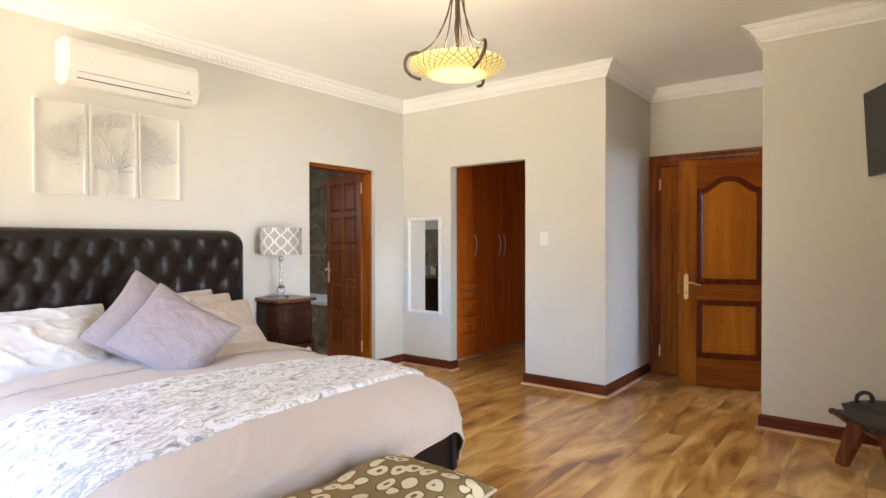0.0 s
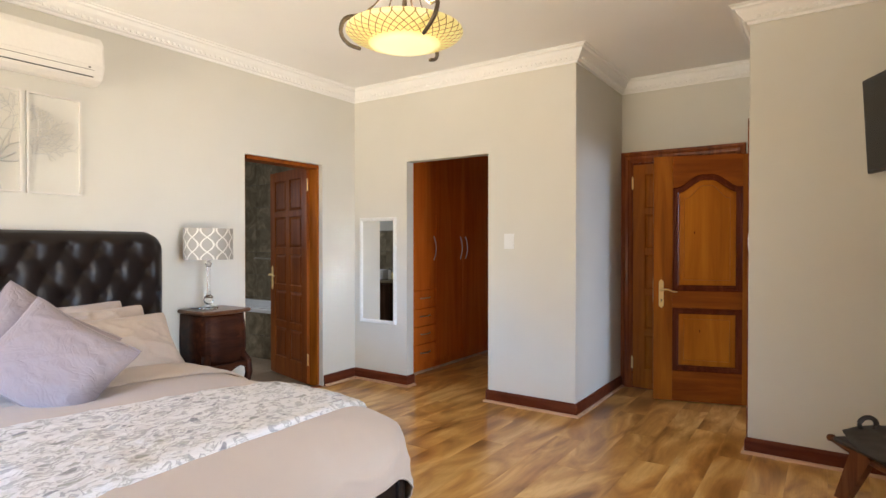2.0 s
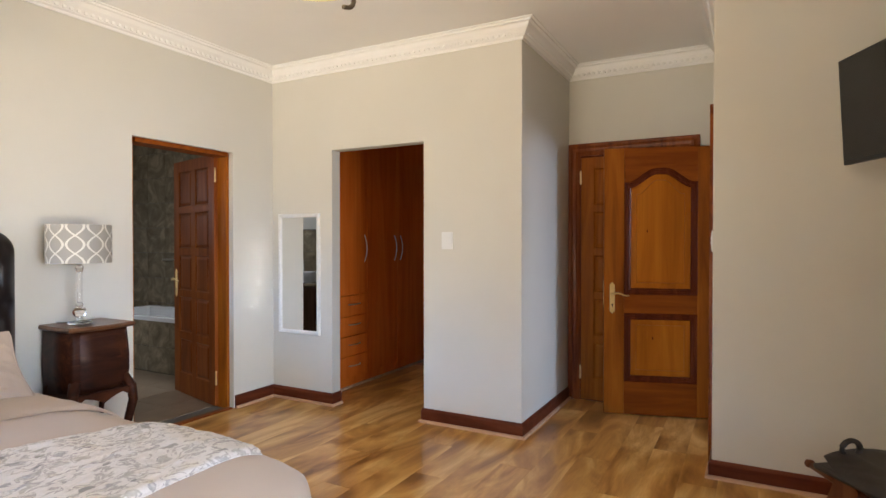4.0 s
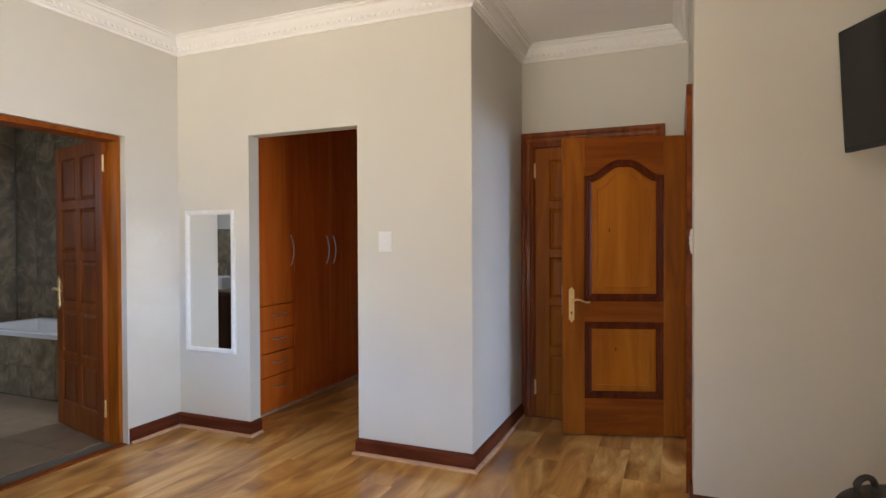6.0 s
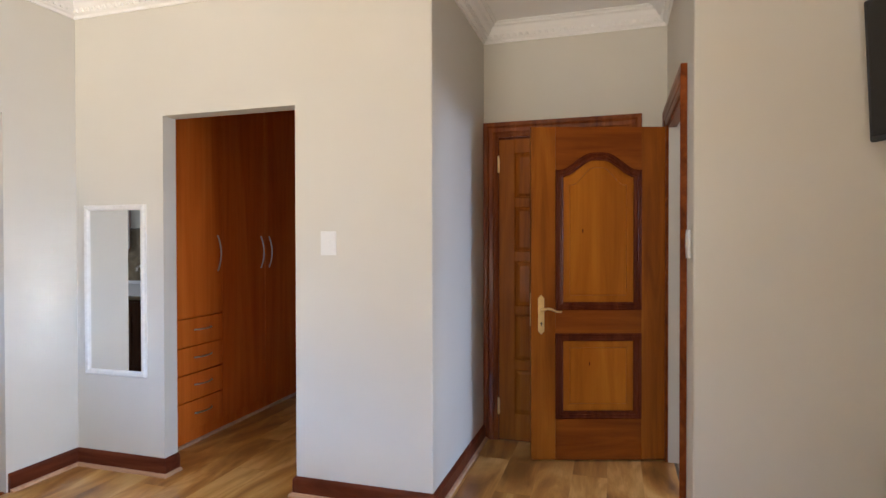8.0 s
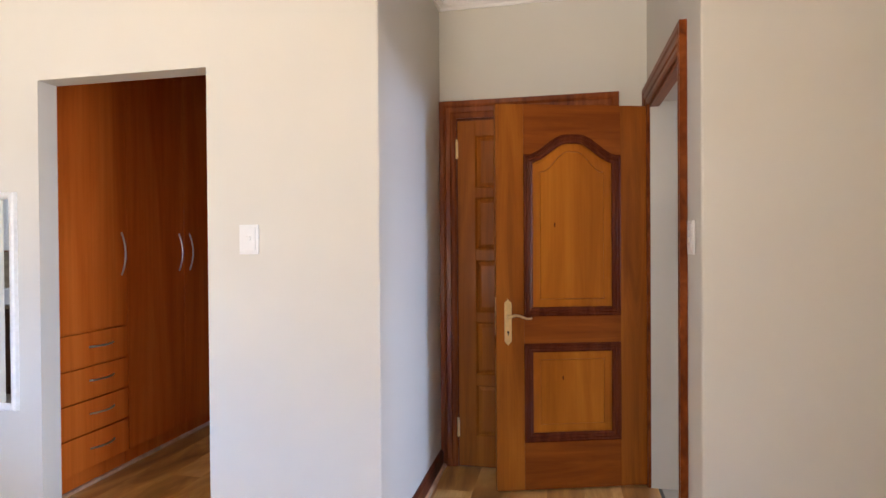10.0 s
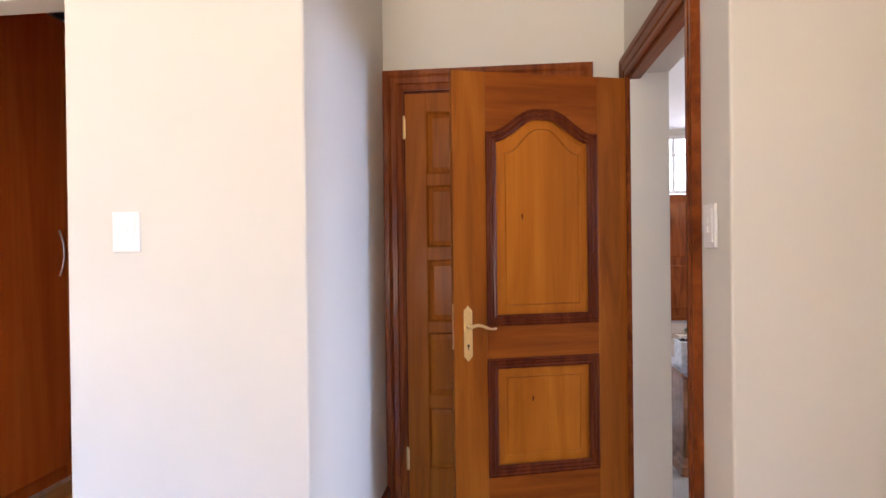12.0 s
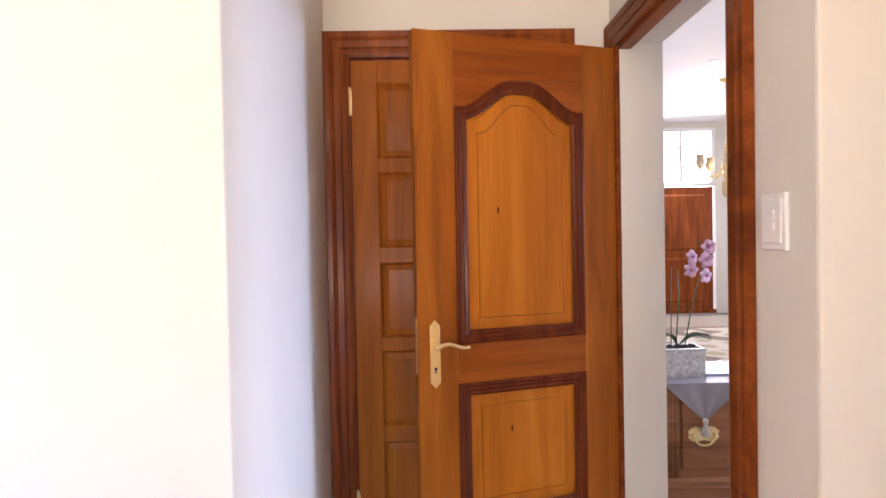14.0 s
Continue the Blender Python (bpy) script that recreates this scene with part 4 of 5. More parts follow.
G = "white bed pillows"
cushion("pillow", leaning(W + 0.30, 0.92, 0.755, 40), 0.74, 0.44, 0.18, PILLOW, "plump white cotton pillow leaning on the headboard", "pillow", G, seed=1)
cushion("pillow", leaning(W + 0.50, 0.80, 0.725, 54, 3), 0.74, 0.46, 0.18, PILLOW, "creased white cotton pillow in front of the first one", "pillow", G, seed=2)
cushion("pillow", leaning(W + 0.26, 1.70, 0.775, 30), 0.68, 0.44, 0.15, LINEN, "cream cotton pillow against the headboard", "pillow", G, seed=3)
cushion("pillow", leaning(W + 0.38, 1.77, 0.76, 36), 0.70, 0.44, 0.15, LINEN, "cream cotton pillow leaning on another", "pillow", G, seed=4)
cushion("pillow", leaning(W + 0.53, 1.82, 0.735, 44, -4), 0.70, 0.44, 0.16, LINEN, "cream cotton pillow at the front of the pile", "pillow", G, seed=5)
G = "lilac cushions"
cushion("cushion", leaning(W + 0.74, 1.33, 0.810, 40, 10, 46), 0.52, 0.60, 0.15, LILAC, "lilac-grey quilted cushion standing on its corner", "cushion", G, 0.13, True, 6)
cushion("cushion", leaning(W + 0.98, 1.33, 0.785, 48, 0, 46), 0.46, 0.58, 0.19, LILAC, "lilac-grey quilted cushion leaning in front on its corner", "cushion", G, 0.12, True, 7)

# ---- bench at the foot of the bed ----
def swirl():
    m, nt, b = mat("ring_print_upholstery", 0.85, spec=0.2)
    c = coords(nt)
    mp = nt.nodes.new("ShaderNodeMapping")
    mp.inputs["Scale"].default_value = (14.0, 11.0, 12)
    nt.links.new(c, mp.inputs[0])
    warp = node(nt, "ShaderNodeTexNoise", Scale=0.7, Detail=1.0)
    nt.links.new(mp.outputs[0], warp.inputs[0])
    add = nt.nodes.new("ShaderNodeVectorMath")
    add.operation = "MULTIPLY_ADD"
    nt.links.new(warp.outputs["Color"], add.inputs[0])
    add.inputs[1].default_value = (0.8, 0.8, 0.8)
    nt.links.new(mp.outputs[0], add.inputs[2])
    v = node(nt, "ShaderNodeTexVoronoi", Scale=1.0, Randomness=0.6)
    nt.links.new(add.outputs[0], v.inputs["Vector"])
    ring = ramp(nt, v.outputs["Distance"], [(0.0, (0.13, 0.08, 0.035)), (0.15, (0.13, 0.08, 0.035)), (0.18, (0.56, 0.47, 0.32)), (0.40, (0.56, 0.47, 0.32)), (0.43, (0.08, 0.05, 0.025)), (0.50, (0.19, 0.13, 0.055))])
    nt.links.new(ring, b.inputs["Base Color"])
    fine = node(nt, "ShaderNodeTexNoise", Scale=150.0, Detail=2.0)
    nt.links.new(c, fine.inputs[0])
    bump(nt, b, fine.outputs[0], 0.3, 0.001)
    return m


BENCH_WOOD = wood("bench_mahogany", (0.08, 0.018, 0.008), (0.15, 0.036, 0.014), (0.20, 0.055, 0.020), 0.3, "z")
PILLOW_TRIM = plain("pale_piping_cord", (0.52, 0.45, 0.34), 0.8)
bench = empty("bench", pose(-1.035, 0.765, 0.012), "bench in brown and cream ring-patterned fabric beside the bed", "bench")
def pad(u, v):
    a, b = 2 * u - 1, 2 * v - 1
    k = max(0, 1 - abs(a) ** 5) ** 0.4 * max(0, 1 - abs(b) ** 9) ** 0.4
    return (a * 0.235, b * 0.70, 0.395 + 0.085 * k + 0.010 * math.sin(b * 11) * k + 0.008 * noise.noise(Vector((a * 2, b * 6, 3))))
grid_part("seat_pad", pad, 30, 80, swirl(), bench, "plump cream and brown ring-patterned seat pad")
for sx in (-1, 1):
    part("piping", tube(bmesh.new(), [(sx * 0.236, -0.70 + 1.4 * i / 20, 0.402 + 0.003 * math.sin(i)) for i in range(21)], 0.006, 6), PILLOW_TRIM, bench, "pale piping", smooth=True)
    part("piping", tube(bmesh.new(), [(-0.236 + 0.472 * i / 8, sx * 0.702, 0.402) for i in range(9)], 0.006, 6), PILLOW_TRIM, bench, "pale piping", smooth=True)
part("seat_side", block(-0.232, 0.232, -0.695, 0.695, 0.345, 0.402, 0.012), bpy.data.materials["ring_print_upholstery"], bench)
part("seat_rail", block(-0.225, 0.225, -0.69, 0.69, 0.285, 0.346, 0.006), BENCH_WOOD, bench)
for sx in (-1, 1):
    for sy in (-1, 1):
        bm = bmesh.new()
        lathe(bm, [(0.018, 0), (0.020, 0.03), (0.026, 0.10), (0.020, 0.14), (0.028, 0.20), (0.030, 0.286)], 12, (sx * 0.19, sy * 0.65))
        part("leg", bm, BENCH_WOOD, bench, smooth=True)

# ---- nightstand and lamp ----
NS = wood("dark_walnut_marquetry", (0.018, 0.006, 0.004), (0.042, 0.013, 0.007), (0.085, 0.026, 0.011), 0.50, "y", 1.2, coat=0.08)
NS_TOP = wood("worn_walnut_top", (0.07, 0.026, 0.012), (0.125, 0.052, 0.025), (0.19, 0.092, 0.05), 0.3, "y", 1.2, coat=0.3)
ns = empty("nightstand", pose(W + 0.022, 2.668, 0), "dark walnut bombe bedside chest on curved legs beside the bed", "nightstand")
D0, HW = 0.30, 0.168


def ns_plan(grow, bulge):
    """Half plan of the serpentine front, from one back corner round to the other."""
    out = [(0.0, -HW - grow * 0.6)]
    for i in range(17):
        t = -1 + i / 8
        out.append((D0 + grow + bulge * (0.75 * math.cos(t * math.pi / 2) - 0.25 * math.cos(t * 2.5 * math.pi) * 0.3), t * (HW + grow)))
    out.append((0.0, HW + grow * 0.6))
    return out


def rings(bm, levels):
    rs = [[bm.verts.new((x, y, z)) for x, y in ns_plan(g, b)] for z, g, b in levels]
    for a, b in zip(rs, rs[1:]):
        for i in range(len(a)):
            bm.faces.new((a[i], a[(i + 1) % len(a)], b[(i + 1) % len(a)], b[i]))
    bm.faces.new(rs[0][::-1])
    bm.faces.new(rs[-1])
    return bm


part("case", rings(bmesh.new(), [(0.435, -0.030, 0.02), (0.49, -0.012, 0.028), (0.56, 0.000, 0.036), (0.66, 0.000, 0.036), (0.76, -0.006, 0.032), (0.822, -0.010, 0.03)]), NS, ns, smooth=True)
part("top", rings(bmesh.new(), [(0.822, 0.012, 0.035), (0.829, 0.024, 0.036), (0.840, 0.026, 0.036), (0.850, 0.018, 0.034)]), NS_TOP, ns, "worn brown inlaid top with a moulded edge")
for z0, z1 in ((0.500, 0.645), (0.660, 0.805)):
    bm = bmesh.new()
    lev = []
    for i in range(7):
        z = z0 + (z1 - z0) * i / 6
        k = 1 - ((z - 0.61) / 0.2) ** 2
        lev.append((z, -0.012 + 0.015 * k, 0.030 + 0.008 * k))
    rs = []
    for z, g, b_ in lev:
        row_ = [(x + 0.005, y) for x, y in ns_plan(g, b_)[3:-3]]
        rs.append([bm.verts.new((x, y, z)) for x, y in row_])
    for a, b2 in zip(rs, rs[1:]):
        for i in range(len(a) - 1):
            bm.faces.new((a[i], a[i + 1], b2[i + 1], b2[i]))
    part("drawer", bm, NS, ns, smooth=True)
for sy in (-1, 1):
    bm = bmesh.new()
    tube(bm, [(D0 - 0.02, sy * (HW - 0.03), 0.53), (D0 + 0.016, sy * (HW + 0.002), 0.46), (D0 + 0.020, sy * (HW + 0.010), 0.38), (D0 - 0.006, sy * (HW - 0.012), 0.24), (D0 - 0.02, sy * (HW - 0.02), 0.10), (D0 - 0.004, sy * (HW - 0.006), 0.03), (D0 + 0.012, sy * (HW + 0.004), 0.0)], 0.032, 10, 0.014)
    part("leg", bm, NS, ns, smooth=True)
    bm = bmesh.new()
    tube(bm, [(0.03, sy * (HW - 0.02), 0.50), (0.026, sy * (HW + 0.002), 0.40), (0.03, sy * (HW - 0.02), 0.2), (0.03, sy * (HW - 0.03), 0.0)], 0.026, 8, 0.014)
    part("leg", bm, NS, ns, smooth=True)
apron = [(-HW + 0.02, 0.47), (-HW + 0.02, 0.42), (-HW + 0.06, 0.445), (-0.06, 0.43), (0, 0.40), (0.06, 0.43), (HW - 0.06, 0.445), (HW - 0.02, 0.42), (HW - 0.02, 0.47)]
part("apron", prism(bmesh.new(), apron, D0 + 0.012, D0 + 0.030, "x"), NS, ns)
for sy in (-1, 1):
    part("side_apron", prism(bmesh.new(), [(0.03, 0.47), (0.03, 0.43), (0.16, 0.405), (0.29, 0.43), (0.29, 0.47)], sy * (HW - 0.03), sy * (HW - 0.015), "y"), NS, ns)


def trellis():
    m, nt, b = mat("grey_trellis_shade", 0.85, spec=0.2)
    tex = nt.nodes.new("ShaderNodeTexCoord")
    sep = nt.nodes.new("ShaderNodeSeparateXYZ")
    nt.links.new(tex.outputs["Object"], sep.inputs[0])

    def op(kind, a, c=None):
        q = nt.nodes.new("ShaderNodeMath")
        q.operation = kind
        for i, v in enumerate((a, c)):
            if v is None:
                continue
            if isinstance(v, (int, float)):
                q.inputs[i].default_value = v
            else:
                nt.links.new(v, q.inputs[i])
        return q.outputs[0]
    a = op("MULTIPLY", op("ARCTAN2", sep.outputs[1], sep.outputs[0]), 5.0)
    z = op("MULTIPLY", sep.outputs[2], 2 * math.pi / 0.205)
    wave = op("MULTIPLY", op("SINE", z), 1.30)
    l1 = op("LESS_THAN", op("ABSOLUTE", op("SINE", op("MULTIPLY", op("ADD", a, wave), 1.0))), 0.20)
    l2 = op("LESS_THAN", op("ABSOLUTE", op("SINE", op("MULTIPLY", op("SUBTRACT", a, wave), 1.0))), 0.20)
    nt.links.new(mixed(nt, op("MAXIMUM", l1, l2), (0.34, 0.32, 0.285), (0.66, 0.63, 0.56)), b.inputs["Base Color"])
    fine = node(nt, "ShaderNodeTexNoise", Scale=300.0)
    nt.links.new(tex.outputs["Object"], fine.inputs[0])
    bump(nt, b, fine.outputs[0], 0.2, 0.001)
    return m


tl = empty("table_lamp", pose(W + 0.19, 2.622, 0.852), "clear crystal table lamp with a grey trellis shade", "table lamp")
part("base_plate", lathe(bmesh.new(), [(0.001, 0), (0.062, 0), (0.064, 0.008), (0.060, 0.016), (0.040, 0.020), (0.001, 0.021)], 32), GLASS, tl, smooth=True)
part("crystal_ball", lathe(bmesh.new(), [(0.012, 0.021), (0.022, 0.026), (0.014, 0.034), (0.030, 0.048), (0.038, 0.068), (0.030, 0.090), (0.014, 0.102), (0.001, 0.104)], 10), GLASS, tl)
part("crystal_column", lathe(bmesh.new(), [(0.016, 0.104), (0.020, 0.112), (0.013, 0.122), (0.012, 0.130), (0.013, 0.30), (0.020, 0.310), (0.024, 0.325), (0.014, 0.338), (0.001, 0.340)], 12), GLASS, tl)
part("collar", lathe(bmesh.new(), [(0.001, 0.340), (0.012, 0.340), (0.010, 0.365), (0.006, 0.37), (0.006, 0.44), (0.001, 0.44)], 12), STEEL, tl, smooth=True)
part("base_ring", lathe(bmesh.new(), [(0.001, 0.0205), (0.020, 0.0205), (0.020, 0.027), (0.001, 0.027)], 16), STEEL, tl)
R, Z0, Z1 = 0.166, 0.355, 0.575
bm = bmesh.new()
rs = [[bm.verts.new((r * math.cos(2 * math.pi * i / 64), r * math.sin(2 * math.pi * i / 64), z)) for i in range(64)] for r, z in ((R, Z0), (R, Z1), (R - 0.003, Z1), (R - 0.003, Z0))]
for k in range(4):
    for i in range(64):
        bm.faces.new((rs[k][i], rs[k][(i + 1) % 64], rs[(k + 1) % 4][(i + 1) % 64], rs[(k + 1) % 4][i]))
part("shade", bm, trellis(), tl, "grey fabric drum shade with a white trellis pattern", smooth=False)
bm = bmesh.new()
for k in range(3):
    a = 2 * math.pi * k / 3
    tube(bm, [(0, 0, 0.44), (R * 0.98 * math.cos(a), R * 0.98 * math.sin(a), Z1 - 0.02)], 0.0018, 5)
part("shade_spider", bm, STEEL, tl)
cord = tube(bmesh.new(), [(W + 0.13, 2.62, 0.855), (W + 0.09, 2.58, 0.856), (W + 0.05, 2.57, 0.855), (W + 0.03, 2.58, 0.854)], 0.003, 6)
tagged(part("lamp_cord", cord, BLACK), "thin black lamp cord lying on the bedside chest", "cord")

# ---- three-legged stool with a leather seat ----
STOOL = wood("stool_timber", (0.07, 0.022, 0.010), (0.14, 0.050, 0.022), (0.21, 0.085, 0.038), 0.4, "z")
HIDE = plain("black_hide", (0.036, 0.027, 0.022), 0.5, scale=30, relief=0.4, grain=0.2)
stool = empty("saddle_stool", pose(0.40, 3.69, 0, 0, 0, -54) @ Matrix.Diagonal((1, 1, 0.90, 1)), "dark wooden camel-saddle stool with a black leather pad against the wall", "stool")
for sy in (-1, 1):
    bm = bmesh.new()
    prism(bm, [(-0.29, 0.0), (-0.215, 0.0), (-0.05, 0.30), (-0.10, 0.36), (-0.17, 0.33)], sy * 0.17 - 0.018, sy * 0.17 + 0.018)
    prism(bm, [(0.29, 0.0), (0.215, 0.0), (0.05, 0.30), (0.10, 0.36), (0.17, 0.33)], sy * 0.17 - 0.018, sy * 0.17 + 0.018)
    part("leg_frame", bm, STOOL, stool)
    bm = bmesh.new()
    tube(bm, [(-0.33, sy * 0.17, 0.320), (-0.2, sy * 0.17, 0.300), (0, sy * 0.17, 0.285), (0.2, sy * 0.17, 0.300), (0.33, sy * 0.17, 0.320)], 0.017, 8)
    for sx in (-1, 1):
        lathe(bm, [(0.001, 0.300), (0.018, 0.305), (0.024, 0.320), (0.018, 0.337), (0.001, 0.342)], 10, (sx * 0.335, sy * 0.17))
    part("seat_bar", bm, STOOL, stool, smooth=True)
def sag(u, v):
    a, b = 2 * u - 1, 2 * v - 1
    k = max(0, 1 - abs(a) ** 4) ** 0.5 * max(0, 1 - abs(b) ** 4) ** 0.5
    n = math.sqrt(max(1e-9, a * a + b * b)) if a or b else 1
    sq = max(abs(a), abs(b)) / n if n else 1
    f = 0.35 + 0.65 * sq
    return (a * 0.30 * f, b * 0.225 * f, 0.350 + 0.050 * abs(a) ** 2 + 0.045 * k + 0.006 * noise.noise(Vector((a * 4, b * 4, 2))))
grid_part("leather_pad", sag, 26, 22, HIDE, stool, "worn black leather pad")
part("pad_underside", block(-0.29, 0.29, -0.20, 0.20, 0.318, 0.352, 0.015), HIDE, stool)
bm = bmesh.new()
tube(bm, [(-0.225, -0.06 + 0.045 * math.cos(t * math.pi / 10), 0.436 + 0.042 * math.sin(t * math.pi / 10)) for t in range(21)], 0.013, 10)
part("carrying_loop", bm, HIDE, stool, "stiff leather ring handle", smooth=True)

# ---- dressing room ----
dr = structure("wall_dressing_room", block(W - 0.25, W, N + 0.1, 8.1, 0, CEIL), WALL, "white painted walls of the dressing room")
part("wall_end", block(W, -1.7, 7.9, 8.1, 0, CEIL), WALL, dr)
part("wall_side", block(-1.9, -1.7, BACK + 0.2, 7.9, 0, CEIL), WALL, dr)
structure("ceiling_dressing_room", block(W - 0.2, -1.7, BACK + 0.2, 8.1, CEIL, CEIL + 0.15), CEILING, "off-white ceiling of the dressing room")
FX = -3.362


def bow_handle(parent, p, half, upright, label="slim bowed steel handle"):
    x, y, z = p
    pts = []
    for i in range(11):
        t = -1 + i / 5
        o = 0.028 * (1 - t * t) + 0.001
        pts.append((x + o, y, z + t * half) if upright else (x + o, y + t * half, z))
    part("handle", tube(bmesh.new(), pts, 0.005, 8), STEEL, parent, label, smooth=True)


def wardrobe(y0, y1, handles, label, drawers=False):
    w = empty("wardrobe", pose(0, 0, 0), label, "wardrobe", "cherry wardrobes")
    part("carcass", block(W + 0.005, FX - 0.024, y0 + 0.002, y1 - 0.002, 0.10, 2.56), CHERRY, w)
    part("plinth", block(W + 0.005, FX - 0.030, y0 + 0.002, y1 - 0.002, 0.0, 0.099), CHERRY, w)
    lo = 0.10
    if drawers:
        for a, b in ((0.104, 0.291), (0.303, 0.473), (0.485, 0.654), (0.666, 0.842)):
            part("drawer", block(FX - 0.020, FX, y0 + 0.004, y1 - 0.004, a, b, 0.002), CHERRY, w)
            bow_handle(w, (FX, (y0 + y1) / 2 + 0.05, (a + b) / 2 + 0.01), 0.085, False)
        lo = 0.854
    part("door", block(FX - 0.020, FX, y0 + 0.003, y1 - 0.003, lo, 2.55, 0.002), CHERRY, w)
    for hy in handles:
        bow_handle(w, (FX, hy, 1.27), 0.125, True)


wardrobe(4.60, 5.10, [5.055], "cherry-veneer wardrobe column with one door over four drawers", True)
wardrobe(5.10, 5.62, [5.565], "tall cherry-veneer wardrobe with one door")
wardrobe(5.62, 6.14, [5.675], "tall cherry-veneer wardrobe beside the others")
wardrobe(6.14, 6.66, [6.60], "tall cherry-veneer wardrobe in the shade")
wardrobe(6.66, 7.18, [6.72], "cherry-veneer wardrobe near the end wall")
tagged(part("bead", block(FX - 0.029, FX - 0.010, 4.60, 7.18, 0.0, 0.020, 0.003), QUAD), "pale timber bead along the wardrobe plinth", kind="structure")

# ---- bathroom ----
def marble():
    m, nt, b = mat("dark_green_marble_tile", 0.22)
    c = coords(nt, (1, 1, 1), True)
    info = nt.nodes.new("ShaderNodeObjectInfo")
    sh = nt.nodes.new("ShaderNodeVectorMath")
    sh.operation = "MULTIPLY_ADD"
    nt.links.new(info.outputs["Random"], sh.inputs[0])
    sh.inputs[1].default_value = (5, 9, 3)
    nt.links.new(c, sh.inputs[2])
    n1 = node(nt, "ShaderNodeTexNoise", Scale=4.0, Detail=8.0, Roughness=0.6, Distortion=1.5)
    nt.links.new(sh.outputs[0], n1.inputs[0])
    nt.links.new(ramp(nt, n1.outputs[0], [(0.3, (0.13, 0.105, 0.070)), (0.5, (0.22, 0.178, 0.118)), (0.64, (0.32, 0.26, 0.175)), (0.75, (0.42, 0.35, 0.245))]), b.inputs["Base Color"])
    return m


MARBLE = marble()
NS_DARK = wood("dark_vanity_timber", (0.03, 0.014, 0.008), (0.06, 0.028, 0.016), (0.09, 0.045, 0.026), 0.4, "z")
GROUT = plain("grey_grout", (0.16, 0.15, 0.13), 0.9)
BY = 5.14
bw = structure("wall_bathroom", block(-7.0, W - 0.25, BY, BY + 0.15, 0, 2.7), GROUT, "bathroom walls lined with dark marble tiles")
part("wall_far", block(-7.15, -7.0, 1.8, BY, 0, 2.7), GROUT, bw)
part("wall_near", block(-7.0, W - 0.25, 1.65, 1.8, 0, 1.51), GROUT, bw)
part("wall_upper", block(-7.0, W - 0.25, 1.65, 1.8, 1.51, 2.7), WALL, bw)
structure("ceiling_bathroom", block(-7.15, W - 0.25, 1.65, BY + 0.15, 2.7, 2.8), CEILING, "off-white bathroom ceiling")
bf = structure("floor_bathroom", block(-7.0, W - 0.01, 1.8, BY, -0.010, -0.004), GROUT, "beige tiled bathroom floor")
FT = plain("beige_floor_tile", (0.31, 0.23, 0.155), 0.3, scale=6, grain=0.12)
shapes = {}


def tile(x0, x1, y0, y1, z0, z1, material, parent):
    dims = (round(x1 - x0, 3), round(y1 - y0, 3), round(z1 - z0, 3), material.name)
    if dims not in shapes:
        me = bpy.data.meshes.new("tile")
        b2 = block(-dims[0] / 2, dims[0] / 2, -dims[1] / 2, dims[1] / 2, -dims[2] / 2, dims[2] / 2)
        b2.to_mesh(me)
        b2.free()
        me.materials.append(material)
        shapes[dims] = me
    ob = new("tile", shapes[dims])
    ob.location = ((x0 + x1) / 2, (y0 + y1) / 2, (z0 + z1) / 2)
    ob.parent = parent


for i in range(9):
    for j in range(9):
        x0 = -7.0 + i * 0.326
        tile(x0 + 0.002, x0 + 0.324, BY - 0.008, BY, j * 0.30 + 0.002, j * 0.30 + 0.298, MARBLE, bw)
for i in range(9):
    for j in range(5):
        x0 = -7.0 + i * 0.326
        tile(x0 + 0.002, x0 + 0.324, 1.8, 1.808, j * 0.30 + 0.002, j * 0.30 + 0.298, MARBLE, bw)
for i in range(9):
    for j in range(9):
        y0 = 1.82 + i * 0.366
        tile(-7.0, -6.992, y0 + 0.002, y0 + 0.364, j * 0.30 + 0.002, j * 0.30 + 0.298, MARBLE, bw)
for i in range(8):
    for j in range(7):
        x0, y0 = -7.0 + i * 0.38, 1.82 + j * 0.37
        tile(x0 + 0.002, min(x0 + 0.378, W - 0.205), y0 + 0.002, y0 + 0.368, -0.004, 0.0, FT, bf)
tub = empty("bathtub", pose(0, 0, 0), "white built-in bathtub with a dark tiled front", "bathtub")
TX0, TX1, TY0 = -6.6, -4.35, 4.42
part("rim", sweep(bmesh.new(), [(TX0, TY0), (TX1, TY0), (TX1, BY - 0.01), (TX0, BY - 0.01)], [(0, 0.52), (0, 0.555), (0.010, 0.565), (0.075, 0.565), (0.095, 0.55), (0.14, 0.20), (0.12, 0.20), (0.07, 0.53), (0.06, 0.52)], "xy", True), TUB, tub)
part("basin_floor", block(TX0 + 0.12, TX1 - 0.12, TY0 + 0.12, BY - 0.13, 0.185, 0.205), TUB, tub)
part("front_wall", block(TX0, TX1, TY0 + 0.014, TY0 + 0.05, 0, 0.519), GROUT, tub)
part("end_wall", block(TX1 - 0.05, TX1 - 0.01, TY0 + 0.05, BY - 0.01, 0, 0.519), GROUT, tub)
for i in range(7):
    for j in range(2):
        x0 = TX0 + i * 0.3205
        tile(x0 + 0.002, x0 + 0.3185, TY0 + 0.006, TY0 + 0.014, j * 0.259 + 0.002, j * 0.259 + 0.257, MARBLE, tub)
bm = bmesh.new()
tube(bm, [(-6.3, BY - 0.07, 1.12), (-4.6, BY - 0.07, 1.12)], 0.011, 8)
